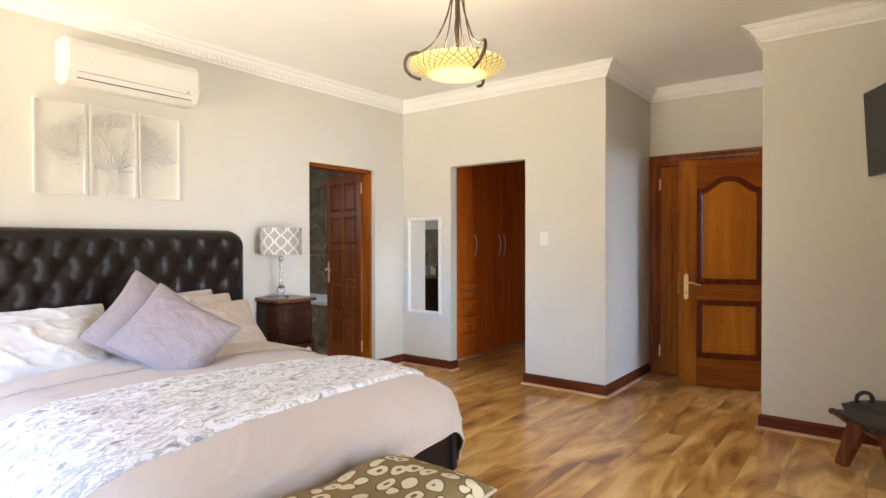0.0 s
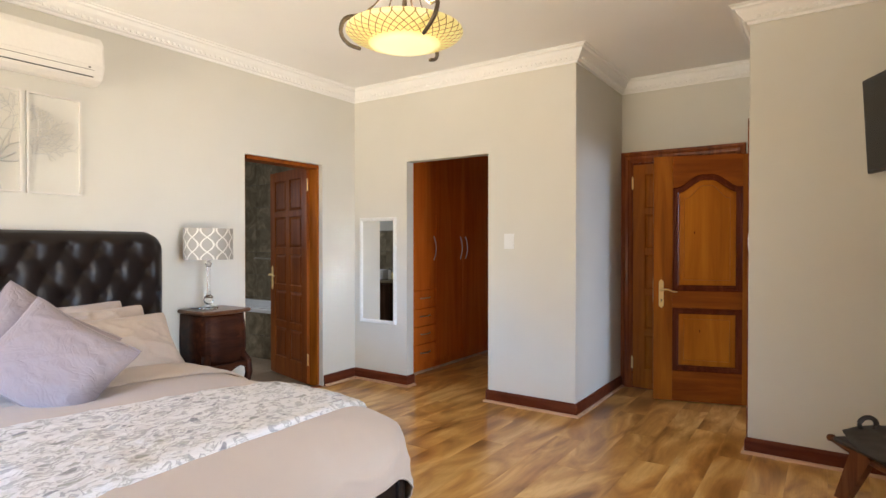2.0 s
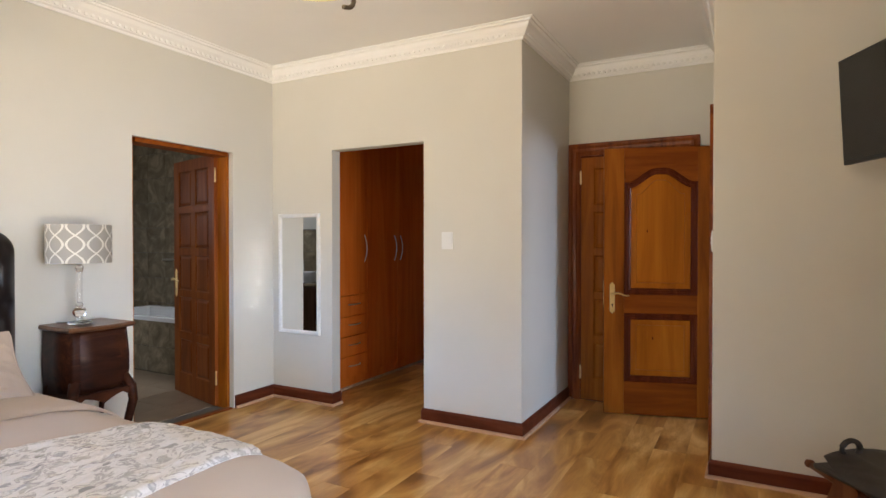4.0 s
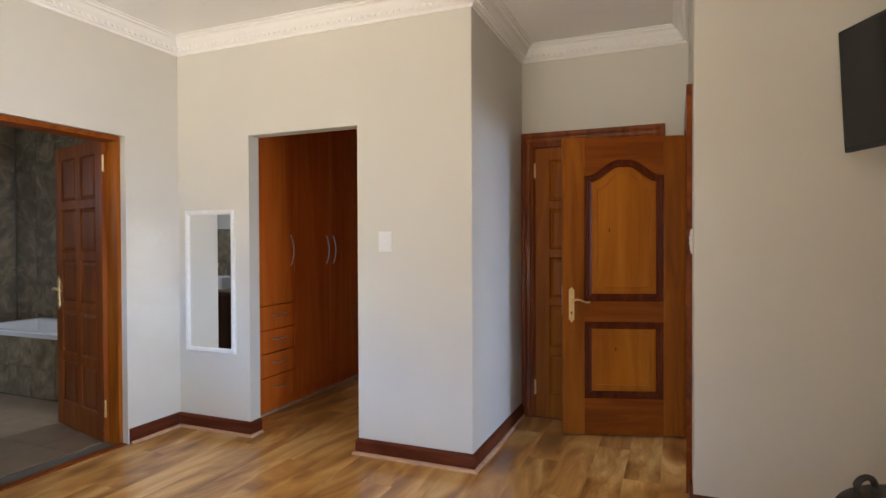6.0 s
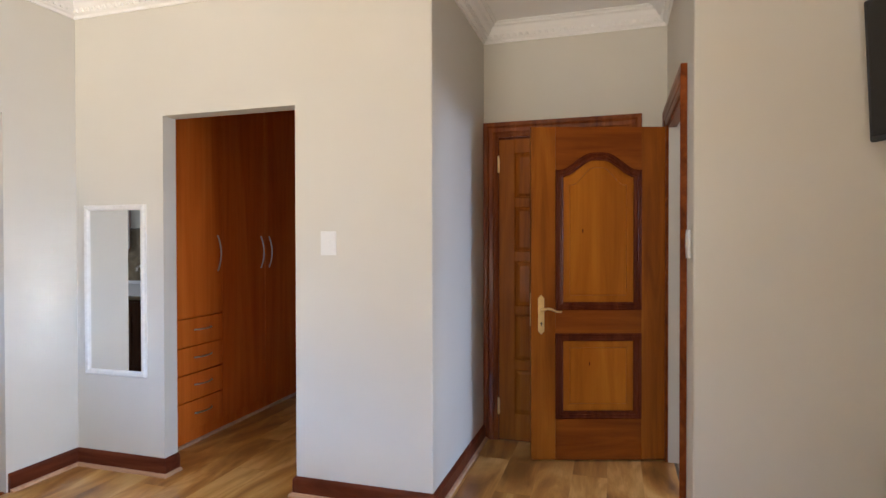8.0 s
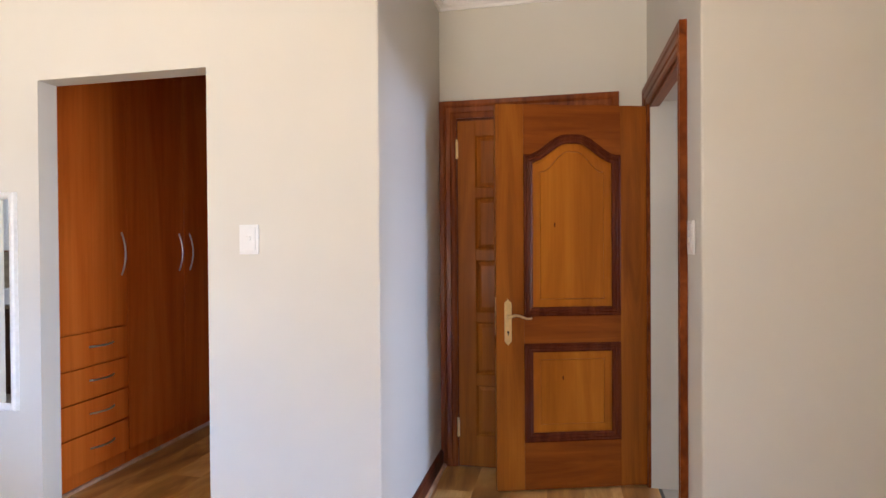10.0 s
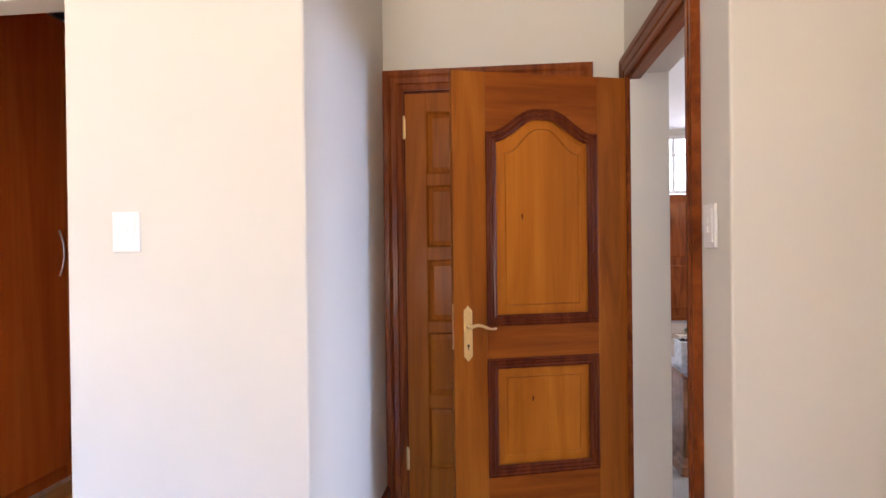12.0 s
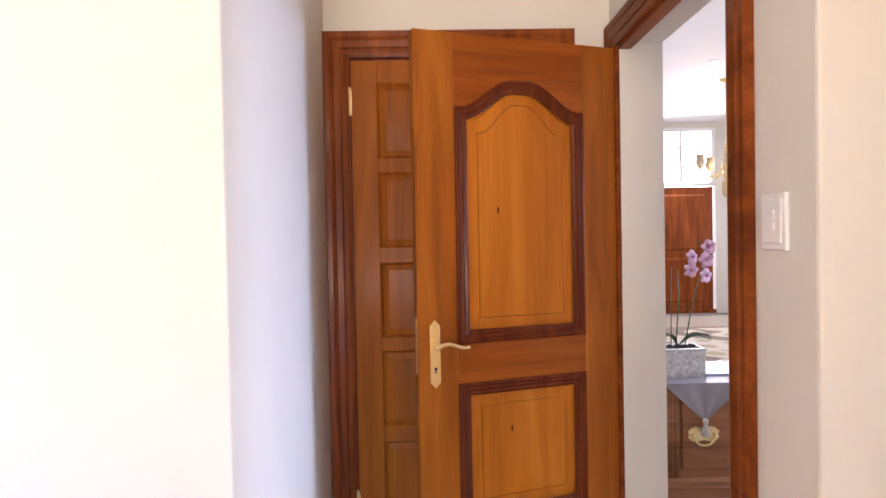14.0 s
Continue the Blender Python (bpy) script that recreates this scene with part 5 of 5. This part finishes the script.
for xx in (-6.3, -4.6):
    tube(bm, [(xx, BY - 0.07, 1.12), (xx, BY - 0.008, 1.12)], 0.011, 8)
VY = 1.81
vanity = empty("vanity", pose(-5.55, VY, 0), "dark wooden bathroom vanity with a white basin under the window", "vanity")
part("cabinet", block(-0.60, 0.60, 0, 0.44, 0.0, 0.76, 0.004), NS_DARK, vanity)
for x0 in (-0.59, -0.19, 0.21):
    part("door", block(x0, x0 + 0.38, 0.44, 0.458, 0.08, 0.74, 0.004), NS_DARK, vanity)
part("worktop", block(-0.62, 0.62, 0, 0.47, 0.761, 0.795, 0.006), MARBLE, vanity, "dark polished stone top")
basin = sweep(bmesh.new(), [(-0.26, 0.06), (0.26, 0.06), (0.30, 0.22), (0.26, 0.40), (-0.26, 0.40), (-0.30, 0.22)], [(0, 0.796), (0, 0.925), (0.018, 0.930), (0.05, 0.83), (0.05, 0.796)], "xy", True)
part("basin", basin, TUB, vanity, "white enamel basin")
part("tap", tube(bmesh.new(), rounded([(0, 0.04, 0.796), (0, 0.04, 1.06), (0, 0.08, 1.10), (0, 0.16, 1.08), (0, 0.17, 1.04)]), 0.012, 8), STEEL, vanity, smooth=True)
for k, (x, h) in enumerate(((0.36, 0.16), (0.42, 0.12), (0.47, 0.19))):
    bottle = empty("bottle", pose(-5.55 + x, VY + 0.14, 0.7955), "small toiletry bottle on the vanity", "bottle", "toiletry bottles")
    part("body", lathe(bmesh.new(), [(0.001, 0), (0.024, 0), (0.025, 0.01), (0.024, h * 0.75), (0.010, h * 0.85), (0.001, h * 0.86)], 14), (PLASTIC, BRASS, BLACK)[k], bottle, smooth=True)
    part("cap", lathe(bmesh.new(), [(0.001, h * 0.86), (0.011, h * 0.86), (0.011, h), (0.001, h)], 12), BLACK, bottle, smooth=True)
structure("window_3", sweep(bmesh.new(), [(-6.60, 1.27), (-5.80, 1.27), (-5.80, 2.20), (-6.60, 2.20)], [(0, VY - 0.008), (0, VY + 0.02), (0.05, VY + 0.02), (0.05, VY - 0.008)], "xz", True), CASING_X, "bathroom window with a pale curtain")
curtain = empty("curtain", pose(-6.20, VY + 0.045, 1.28), "pale pleated curtain over the bathroom window", "curtain")
grid_part("curtain_cloth", lambda u, v: (-0.42 + 0.84 * u, 0.018 * math.sin(u * 62), 0.95 * v), 120, 4, WHITE_WOOD, curtain)
tagged(part("grab_rail", bm, STEEL), "straight steel rail on the tiled wall above the bathtub", "rail")

# ---- hall seen through the doorway ----
hw = structure("wall_hall", block(E + 0.17, 7.0, T + 0.17, T + 0.25, 0, 3.6), WALL, "white painted walls of the hall")
part("wall_left", block(E, E + 0.168, BACK + 0.2, 12.4, 0, 3.6), WALL, hw)
part("wall_right", block(7.0, 7.2, T + 0.17, 12.4, 0, 3.6), WALL, hw)
part("wall_end", block(E, 1.34, 12.4, 12.6, 0, 3.6), WALL, hw)
part("wall_end_side", block(3.58, 7.0, 12.4, 12.6, 0, 3.6), WALL, hw)
part("wall_end_head", block(1.34, 3.58, 12.4, 12.6, 3.05, 3.6), WALL, hw)
structure("ceiling_hall", block(E, 7.2, T + 0.17, 12.6, 3.15, 3.25), CEILING, "white hall ceiling")
part("beam", block(E, E + 0.17, T + 0.17, BACK + 0.2, CEIL, 3.2), WALL, hw)
hf = structure("floor_hall", block(E + 0.02, 7.0, T + 0.17, 12.4, -0.010, -0.004), GROUT, "pale beige tiled hall floor")
HT = plain("cream_hall_tile", (0.50, 0.44, 0.36), 0.25, scale=5, grain=0.06)
for i in range(15):
    for j in range(17):
        x0, y0 = E + 0.05 + i * 0.48, T + 0.2 + j * 0.48
        if y0 + 0.48 < 12.42:
            tile(x0 + 0.002, x0 + 0.478, y0 + 0.002, y0 + 0.478, -0.004, 0.0, HT, hf)
fd = structure("door_4", block(1.34, 3.58, 12.42, 12.46, 0, 0.06), CASING, "red-brown panelled wooden front door")
for x0 in (1.385, 2.463):
    leaf_ = new("leaf")
    leaf_.parent = fd
    part("board", block(x0, x0 + 1.072, 12.43, 12.46, 0.06, 2.08), CASING, leaf_)
    for z0, z1 in ((0.18, 0.92), (1.04, 1.96)):
        part("panel", raised(bmesh.new(), [(x0 + 0.14, z0), (x0 + 0.93, z0), (x0 + 0.93, z1), (x0 + 0.14, z1)], 12.429, 12.415, 0.03), CASING, leaf_)
    hx = 2.40 if x0 < 2 else 2.52
    part("handle", tube(bmesh.new(), rounded([(hx, 12.43, 1.12), (hx, 12.37, 1.14), (hx, 12.35, 1.34), (hx, 12.37, 1.54), (hx, 12.43, 1.56)]), 0.013, 8), BRASS, leaf_, "tall bowed brass handle", smooth=True)
hwin = structure("window_1", sweep(bmesh.new(), [(1.34, 2.10), (3.58, 2.10), (3.58, 3.05), (1.34, 3.05)], [(0, 12.41), (0, 12.49), (0.05, 12.49), (0.05, 12.41)], "xz", True), WHITE_WOOD, "bright window over the front door")
for mx in (1.88, 2.46, 3.02):
    part("mullion", block(mx - 0.02, mx + 0.02, 12.42, 12.48, 2.15, 3.0), WHITE_WOOD, hwin)
part("glazing_bar", block(1.39, 3.53, 12.43, 12.47, 2.72, 2.745), WHITE_WOOD, hwin)
pane = part("pane", block(1.39, 3.53, 12.448, 12.452, 2.15, 3.0), GLASS, hwin)
pane.visible_shadow = False

haze = plain("bright_hazy_sky", (0.8, 0.8, 0.8), 1.0, relief=0.0)
haze.node_tree.nodes["Principled BSDF"].inputs["Emission Color"].default_value = (0.90, 0.95, 1.0, 1)
haze.node_tree.nodes["Principled BSDF"].inputs["Emission Strength"].default_value = 1.6
structure("backdrop", block(-1.0, 6.0, 14.0, 14.02, 0.0, 5.5), haze, "bright hazy sky outside the hall window")

KIST = wood("hall_chest_walnut", (0.15, 0.052, 0.022), (0.27, 0.108, 0.045), (0.38, 0.165, 0.078), 0.25, "x", coat=0.3)
CY, CX0, CX1 = 5.95, 0.005, 1.15
chest = empty("hall_chest", pose(0, 0, 0), "brown wooden chest with fluted corners and brass pulls", "chest of drawers")
part("case", block(CX0 + 0.03, CX1 - 0.03, CY, CY + 0.45, 0.08, 0.545, 0.004), KIST, chest)
part("top", block(CX0, CX1, CY - 0.035, CY + 0.46, 0.546, 0.572, 0.008), KIST, chest)
part("base_moulding", sweep(bmesh.new(), [(CX1, CY + 0.45), (CX1, CY - 0.03), (CX0, CY - 0.03), (CX0, CY + 0.45)], [(0, 0.0), (0, 0.05), (-0.012, 0.06), (-0.014, 0.075), (-0.026, 0.095), (-0.03, 0.0)], "xy"), KIST, chest)
for xx in (CX0 + 0.055, CX1 - 0.055):
    for k in (-1, 0, 1):
        part("flute", lathe(bmesh.new(), [(0.014, 0.10), (0.014, 0.535)], 12, (xx + k * 0.022, CY - 0.003)), KIST, chest, smooth=True)
part("drawer", block(CX0 + 0.105, CX1 - 0.105, CY - 0.014, CY, 0.14, 0.52, 0.006), KIST, chest)
for xx in (0.215, 0.80):
    pull = new("pull")
    pull.parent = chest
    tagged(pull, "ornate brass drop pull")
    bm = bmesh.new()
    prism(bm, [(xx + (0.085 - 0.012 * math.cos(4 * t)) * math.cos(t), 0.315 + (0.036 + 0.008 * math.cos(6 * t)) * math.sin(t)) for t in [i * math.pi / 14 for i in range(28)]], CY - 0.0180, CY - 0.0142)
    part("back_plate", bm, BRASS, pull)
    bm = bmesh.new()
    tube(bm, [(xx + 0.055 * math.cos(t), CY - 0.03, 0.315 - 0.052 * math.sin(t)) for t in [i * math.pi / 12 for i in range(13)]], 0.0055, 8)
    for s in (-1, 1):
        tube(bm, [(xx + s * 0.055, CY - 0.034, 0.315), (xx + s * 0.055, CY - 0.016, 0.315)], 0.009, 8)
    part("drop_handle", bm, BRASS, pull, smooth=True)

SATIN = cloth("grey_mauve_satin", (0.30, 0.265, 0.27), (0.22, 0.19, 0.195), rough=0.4)
cl = empty("table_runner", pose(0, 0, 0), "grey-mauve satin runner with a tasselled point", "table runner")
bm = bmesh.new()
prism(bm, [(0.01, CY - 0.038), (0.41, CY - 0.038), (0.41, CY + 0.42), (0.01, CY + 0.42)], 0.5722, 0.5755, "z")
part("runner_top", bm, SATIN, cl)


def point_(u, v):
    half = 0.20 * (1 - v) + 0.004
    a = 2 * u - 1
    return (0.21 + a * half, CY - 0.040 - 0.006 * math.sin(a * 9) * (1 - v) - 0.008, 0.5755 - 0.185 * v)


grid_part("hanging_point", point_, 24, 14, SATIN, cl)
bm = bmesh.new()
lathe(bm, [(0.002, 0.405), (0.012, 0.400), (0.014, 0.385), (0.009, 0.375), (0.016, 0.355), (0.019, 0.318), (0.001, 0.315)], 12, (0.21, CY - 0.050))
part("tassel", bm, cloth("cream_tassel", (0.6, 0.56, 0.48), (0.45, 0.4, 0.34)), cl, "cream thread tassel", smooth=True)

SILVER = plain("hammered_silver", (0.78, 0.78, 0.76), 0.34, 1.0, scale=55, relief=1.0, grain=0.22)
orchid = empty("potted_orchid", pose(0.150, CY + 0.12, 0.576), "pink orchid in an embossed silver box planter", "plant")
bm = bmesh.new()
for a, b, c, d in ((-0.115, 0.115, -0.065, -0.057), (-0.115, 0.115, 0.057, 0.065), (-0.115, -0.107, -0.057, 0.057), (0.107, 0.115, -0.057, 0.057), (-0.107, 0.107, -0.057, 0.057)):
    box(bm, a, b, c, d, 0.0, 0.02 if (a, c) == (-0.107, -0.057) else 0.15)
part("planter", bm, SILVER, orchid, "embossed silver box planter")
bm = bmesh.new()
tube(bm, [(-0.117, -0.067, 0.148), (0.117, -0.067, 0.148), (0.117, 0.067, 0.148), (-0.117, 0.067, 0.148), (-0.117, -0.067, 0.148)], 0.006, 6)
part("planter_rim", bm, SILVER, orchid)
rr = random.Random(7)
bm = bmesh.new()
for i in range(70):
    x, y = rr.uniform(-0.10, 0.10), rr.uniform(-0.05, 0.05)
    box(bm, x - 0.008, x + 0.008, y - 0.006, y + 0.006, 0.125, 0.145 + rr.random() * 0.01)
tagged(part("bark", bm, plain("orchid_bark", (0.05, 0.03, 0.02), 0.9), orchid), kind="stuff")
GREEN = plain("orchid_leaf", (0.05, 0.10, 0.03), 0.4)
PINK = plain("orchid_petal", (0.80, 0.50, 0.62), 0.6, grain=0.25, scale=30)
STEMS = [[(-0.01, 0, 0.14), (0.0, 0, 0.28), (0.005, -0.01, 0.42), (-0.005, -0.01, 0.55)], [(0.035, 0, 0.14), (0.06, -0.01, 0.30), (0.085, -0.02, 0.44), (0.12, -0.03, 0.55), (0.13, -0.03, 0.66), (0.10, -0.03, 0.70)]]
for s in STEMS:
    part("stem", tube(bmesh.new(), s, 0.0032, 6), GREEN, orchid, smooth=True)
part("support_cane", tube(bmesh.new(), [(-0.035, 0, 0.14), (-0.03, 0, 0.56)], 0.0025, 6), IRON, orchid)
for k, (a, ln) in enumerate(((0.2, 0.20), (2.8, 0.10), (-0.5, 0.18), (3.5, 0.09))):
    def blade(u, v, a=a, ln=ln):
        w = 0.022 * math.sin(math.pi * min(1, u * 0.95 + 0.05)) * (2 * v - 1)
        return (u * ln * math.cos(a) - w * math.sin(a), u * ln * math.sin(a) * 0.5 + w * math.cos(a), 0.15 + 0.06 * math.sin(u * 2.6) + abs(w) * 0.5)
    grid_part("leaf", blade, 12, 5, GREEN, orchid)
for k, (x, y, z) in enumerate(((0.055, -0.04, 0.55), (0.125, -0.05, 0.52), (0.13, -0.05, 0.60), (0.145, -0.045, 0.665), (0.06, -0.04, 0.615))):
    fl = new("flower")
    fl.parent = orchid
    fl.matrix_local = pose(x, y, z, 90 + 12 * math.sin(k * 3), 15 * math.cos(k * 5), 20 * math.sin(k * 2)) @ Matrix.Scale(1.0, 4)
    for j in range(5):
        a = j * 2 * math.pi / 5 + 0.3
        wide = 0.022 if j in (1, 4) else 0.014
        def petal(u, v, a=a, wide=wide):
            w = wide * math.sin(math.pi * (0.06 + 0.9 * u)) ** 0.7 * (2 * v - 1)
            r_ = 0.004 + 0.036 * u
            return (r_ * math.cos(a) - w * math.sin(a), r_ * math.sin(a) + w * math.cos(a), 0.006 * math.sin(u * 3) - abs(w) * 0.2)
        grid_part("petal", petal, 7, 5, PINK, fl)
    part("lip", lathe(bmesh.new(), [(0.001, 0), (0.006, 0.004), (0.008, 0.012), (0.001, 0.016)], 8), plain("orchid_lip", (0.45, 0.08, 0.22), 0.5) if k == 0 else bpy.data.materials["orchid_lip"], fl, smooth=True)

tagged(part("magazine", block(0.28, 0.50, CY + 0.10, CY + 0.38, 0.5760, 0.586, 0.001), plain("blue_white_cover", (0.45, 0.52, 0.66), 0.3)), "pale blue magazine lying on the chest beside the planter", "magazine")


def rug_mat():
    m, nt, b = mat("cream_patterned_rug", 0.95, spec=0.1)
    c = coords(nt)
    v = node(nt, "ShaderNodeTexVoronoi", Scale=3.2)
    v.feature = "SMOOTH_F1"
    nt.links.new(c, v.inputs["Vector"])
    col = ramp(nt, v.outputs["Distance"], [(0.2, (0.34, 0.29, 0.20)), (0.3, (0.50, 0.45, 0.37)), (0.46, (0.50, 0.45, 0.37)), (0.5, (0.22, 0.18, 0.15))])
    nt.links.new(col, b.inputs["Base Color"])
    return m


rug = empty("rug", pose(2.6, 9.6, 0), "cream rug with a muted pattern on the hall floor", "rug")
part("rug_body", block(-1.3, 1.3, -1.4, 1.4, 0, 0.012, 0.004), rug_mat(), rug)
part("border", sweep(bmesh.new(), [(-1.3, -1.4), (1.3, -1.4), (1.3, 1.4), (-1.3, 1.4)], [(0, 0.0), (0, 0.014), (0.12, 0.014), (0.12, 0.0)], "xy", True), plain("brown_rug_border", (0.22, 0.16, 0.11), 0.95), rug)

ch = empty("chandelier", pose(2.44, 9.9, 2.00), "antique brass chandelier with frosted bell shades in the hall", "chandelier")
part("chain", tube(bmesh.new(), [(0, 0, 0.42), (0, 0, 1.12)], 0.007, 6), BRASS, ch)
part("ceiling_rose", lathe(bmesh.new(), [(0.001, 1.15), (0.07, 1.15), (0.06, 1.12), (0.015, 1.10), (0.001, 1.10)], 16), BRASS, ch, smooth=True)
part("body", lathe(bmesh.new(), [(0.001, -0.06), (0.02, -0.04), (0.035, 0.0), (0.02, 0.05), (0.05, 0.09), (0.05, 0.13), (0.02, 0.17), (0.015, 0.30), (0.03, 0.36), (0.01, 0.42), (0.001, 0.42)], 16), BRASS, ch, smooth=True)
AMBER = plain("frosted_amber_glass", (0.75, 0.60, 0.38), 0.4, relief=0.0)
for k in range(5):
    a = 2 * math.pi * k / 5 + 0.5
    arm = new("arm")
    arm.parent = ch
    arm.matrix_local = pose(0, 0, 0, 0, 0, math.degrees(a))
    part("branch", tube(bmesh.new(), [(0.03, 0, 0.10), (0.10, 0, 0.02), (0.18, 0, -0.01), (0.26, 0, 0.03), (0.30, 0, 0.10)], 0.009, 8), BRASS, arm, smooth=True)
    part("cup", lathe(bmesh.new(), [(0.001, 0.09), (0.035, 0.10), (0.03, 0.12), (0.001, 0.12)], 12, (0.30, 0)), BRASS, arm, smooth=True)
    part("shade", lathe(bmesh.new(), [(0.025, 0.12), (0.05, 0.15), (0.055, 0.19), (0.04, 0.20), (0.05, 0.26), (0.046, 0.26), (0.036, 0.20), (0.050, 0.19), (0.045, 0.155), (0.02, 0.125)], 14, (0.30, 0)), AMBER, arm, "frosted amber glass bell shade", smooth=True)
part("lower_shade", lathe(bmesh.new(), [(0.01, -0.26), (0.04, -0.23), (0.06, -0.17), (0.045, -0.10), (0.055, -0.07), (0.001, -0.06)], 14), AMBER, ch, "frosted amber glass shade", smooth=True)
dl = empty("downlight", pose(1.95, 9.2, 3.15), "small round recessed downlight in the hall ceiling", "ceiling light")
part("rim", lathe(bmesh.new(), [(0.035, -0.001), (0.055, -0.001), (0.052, -0.008), (0.038, -0.008)], 20), STEEL, dl)
lens = plain("lit_lens", (0.9, 0.85, 0.75), 0.4, relief=0.0)
lens.node_tree.nodes["Principled BSDF"].inputs["Emission Color"].default_value = (1, 0.9, 0.7, 1)
lens.node_tree.nodes["Principled BSDF"].inputs["Emission Strength"].default_value = 4
part("lens", lathe(bmesh.new(), [(0.001, -0.002), (0.036, -0.002), (0.036, -0.004), (0.001, -0.004)], 16), lens, dl)
sofa = empty("armchair", pose(3.85, 9.9, 0), "dark blue upholstered armchair in the hall", "armchair")
NAVY = cloth("navy_fabric", (0.03, 0.04, 0.07), (0.02, 0.028, 0.05))
part("seat", block(-0.38, 0.38, -0.38, 0.38, 0.14, 0.44, 0.05, 3), NAVY, sofa)
part("backrest", block(-0.40, 0.40, 0.26, 0.44, 0.42, 0.98, 0.06, 3), NAVY, sofa)
for s in (-1, 1):
    part("arm", block(s * 0.40 - 0.07, s * 0.40 + 0.07, -0.36, 0.40, 0.14, 0.62, 0.05, 3), NAVY, sofa)
    for yy in (-0.3, 0.3):
        part("leg", block(s * 0.32 - 0.025, s * 0.32 + 0.025, yy - 0.025, yy + 0.025, 0, 0.14), BENCH_WOOD, sofa)

# ---- patio door and window behind the camera ----
pd = structure("door_3", sweep(bmesh.new(), [(-3.4, 0.0), (-0.6, 0.0), (-0.6, 2.2), (-3.4, 2.2)], [(0, SOUTH - 0.12), (0, SOUTH - 0.06), (0.05, SOUTH - 0.06), (0.05, SOUTH - 0.12)], "xz", True), CASING_X, "wooden-framed glazed patio doors")
for xx in (-2.45, -1.55):
    part("stile", block(xx - 0.04, xx + 0.04, SOUTH - 0.115, SOUTH - 0.065, 0.05, 2.15), CASING, pd)
td = structure("door_5", sweep(bmesh.new(), [(0.0, 0.0), (2.2, 0.0), (2.2, 2.15), (0.0, 2.15)], [(0, EAST + 0.06), (0, EAST + 0.12), (0.05, EAST + 0.12), (0.05, EAST + 0.06)], "yz", True), CASING_Y, "wooden-framed glazed terrace doors")
part("stile", block(EAST + 0.065, EAST + 0.115, 1.06, 1.14, 0.05, 2.10), CASING, td)

# ---- floors, last: planks laid in staggered rows ----
structure("ground", block(-9.2, 7.2, SOUTH - 3.5, 14.4, -0.06, -0.012), plain("screed", (0.10, 0.075, 0.05), 0.9), "dark screed under the floors")
floor = structure("floor", block(W - 0.01, EAST + 0.01, SOUTH - 0.01, T + 0.01, -0.010, -0.0075), plain("plank_joint", (0.05, 0.025, 0.012), 0.8), "honey-brown swirled wooden laminate floor")
part("underlay", block(-3.95, E + 0.02, T + 0.01, 8.0, -0.010, -0.0075), bpy.data.materials["plank_joint"], floor)
plank_shapes = {}


def plank(x0, x1, y0, y1):
    key = (round(x1 - x0, 3), round(y1 - y0, 3))
    if key not in plank_shapes:
        a, b = key[0] / 2, key[1] / 2
        v = [(sx * a, sy * b, -0.0075) for sx, sy in ((-1, -1), (1, -1), (1, 1), (-1, 1))]
        v += [(sx * a, sy * b, -0.0008) for sx, sy in ((-1, -1), (1, -1), (1, 1), (-1, 1))]
        v += [(sx * (a - 0.0009), sy * (b - 0.0009), 0.0) for sx, sy in ((-1, -1), (1, -1), (1, 1), (-1, 1))]
        f = [(0, 1, 5, 4), (1, 2, 6, 5), (2, 3, 7, 6), (3, 0, 4, 7), (4, 5, 9, 8), (5, 6, 10, 9), (6, 7, 11, 10), (7, 4, 8, 11), (8, 9, 10, 11)]
        me = bpy.data.meshes.new("plank")
        me.from_pydata(v, [], f)
        me.materials.append(FLOORING)
        plank_shapes[key] = me
    ob = new("plank", plank_shapes[key])
    ob.location = ((x0 + x1) / 2, (y0 + y1) / 2, 0)
    ob.parent = floor


PW, PL = 0.193, 1.29
row = 0
x = W
while x < EAST:
    x1 = min(x + PW, EAST)
    end = T if x1 > E + 0.1 else (BACK if x1 > PX else (7.9 if x > W - 0.1 and x < -1.7 else BACK))
    y = SOUTH - (row * 0.47) % PL
    while y < end:
        a, b = max(y, SOUTH), min(y + PL, end)
        if b - a > 0.01:
            plank(x + 0.0002, x1 - 0.0002, a + 0.0002, b - 0.0002)
        y += PL
    x = x1
    row += 1
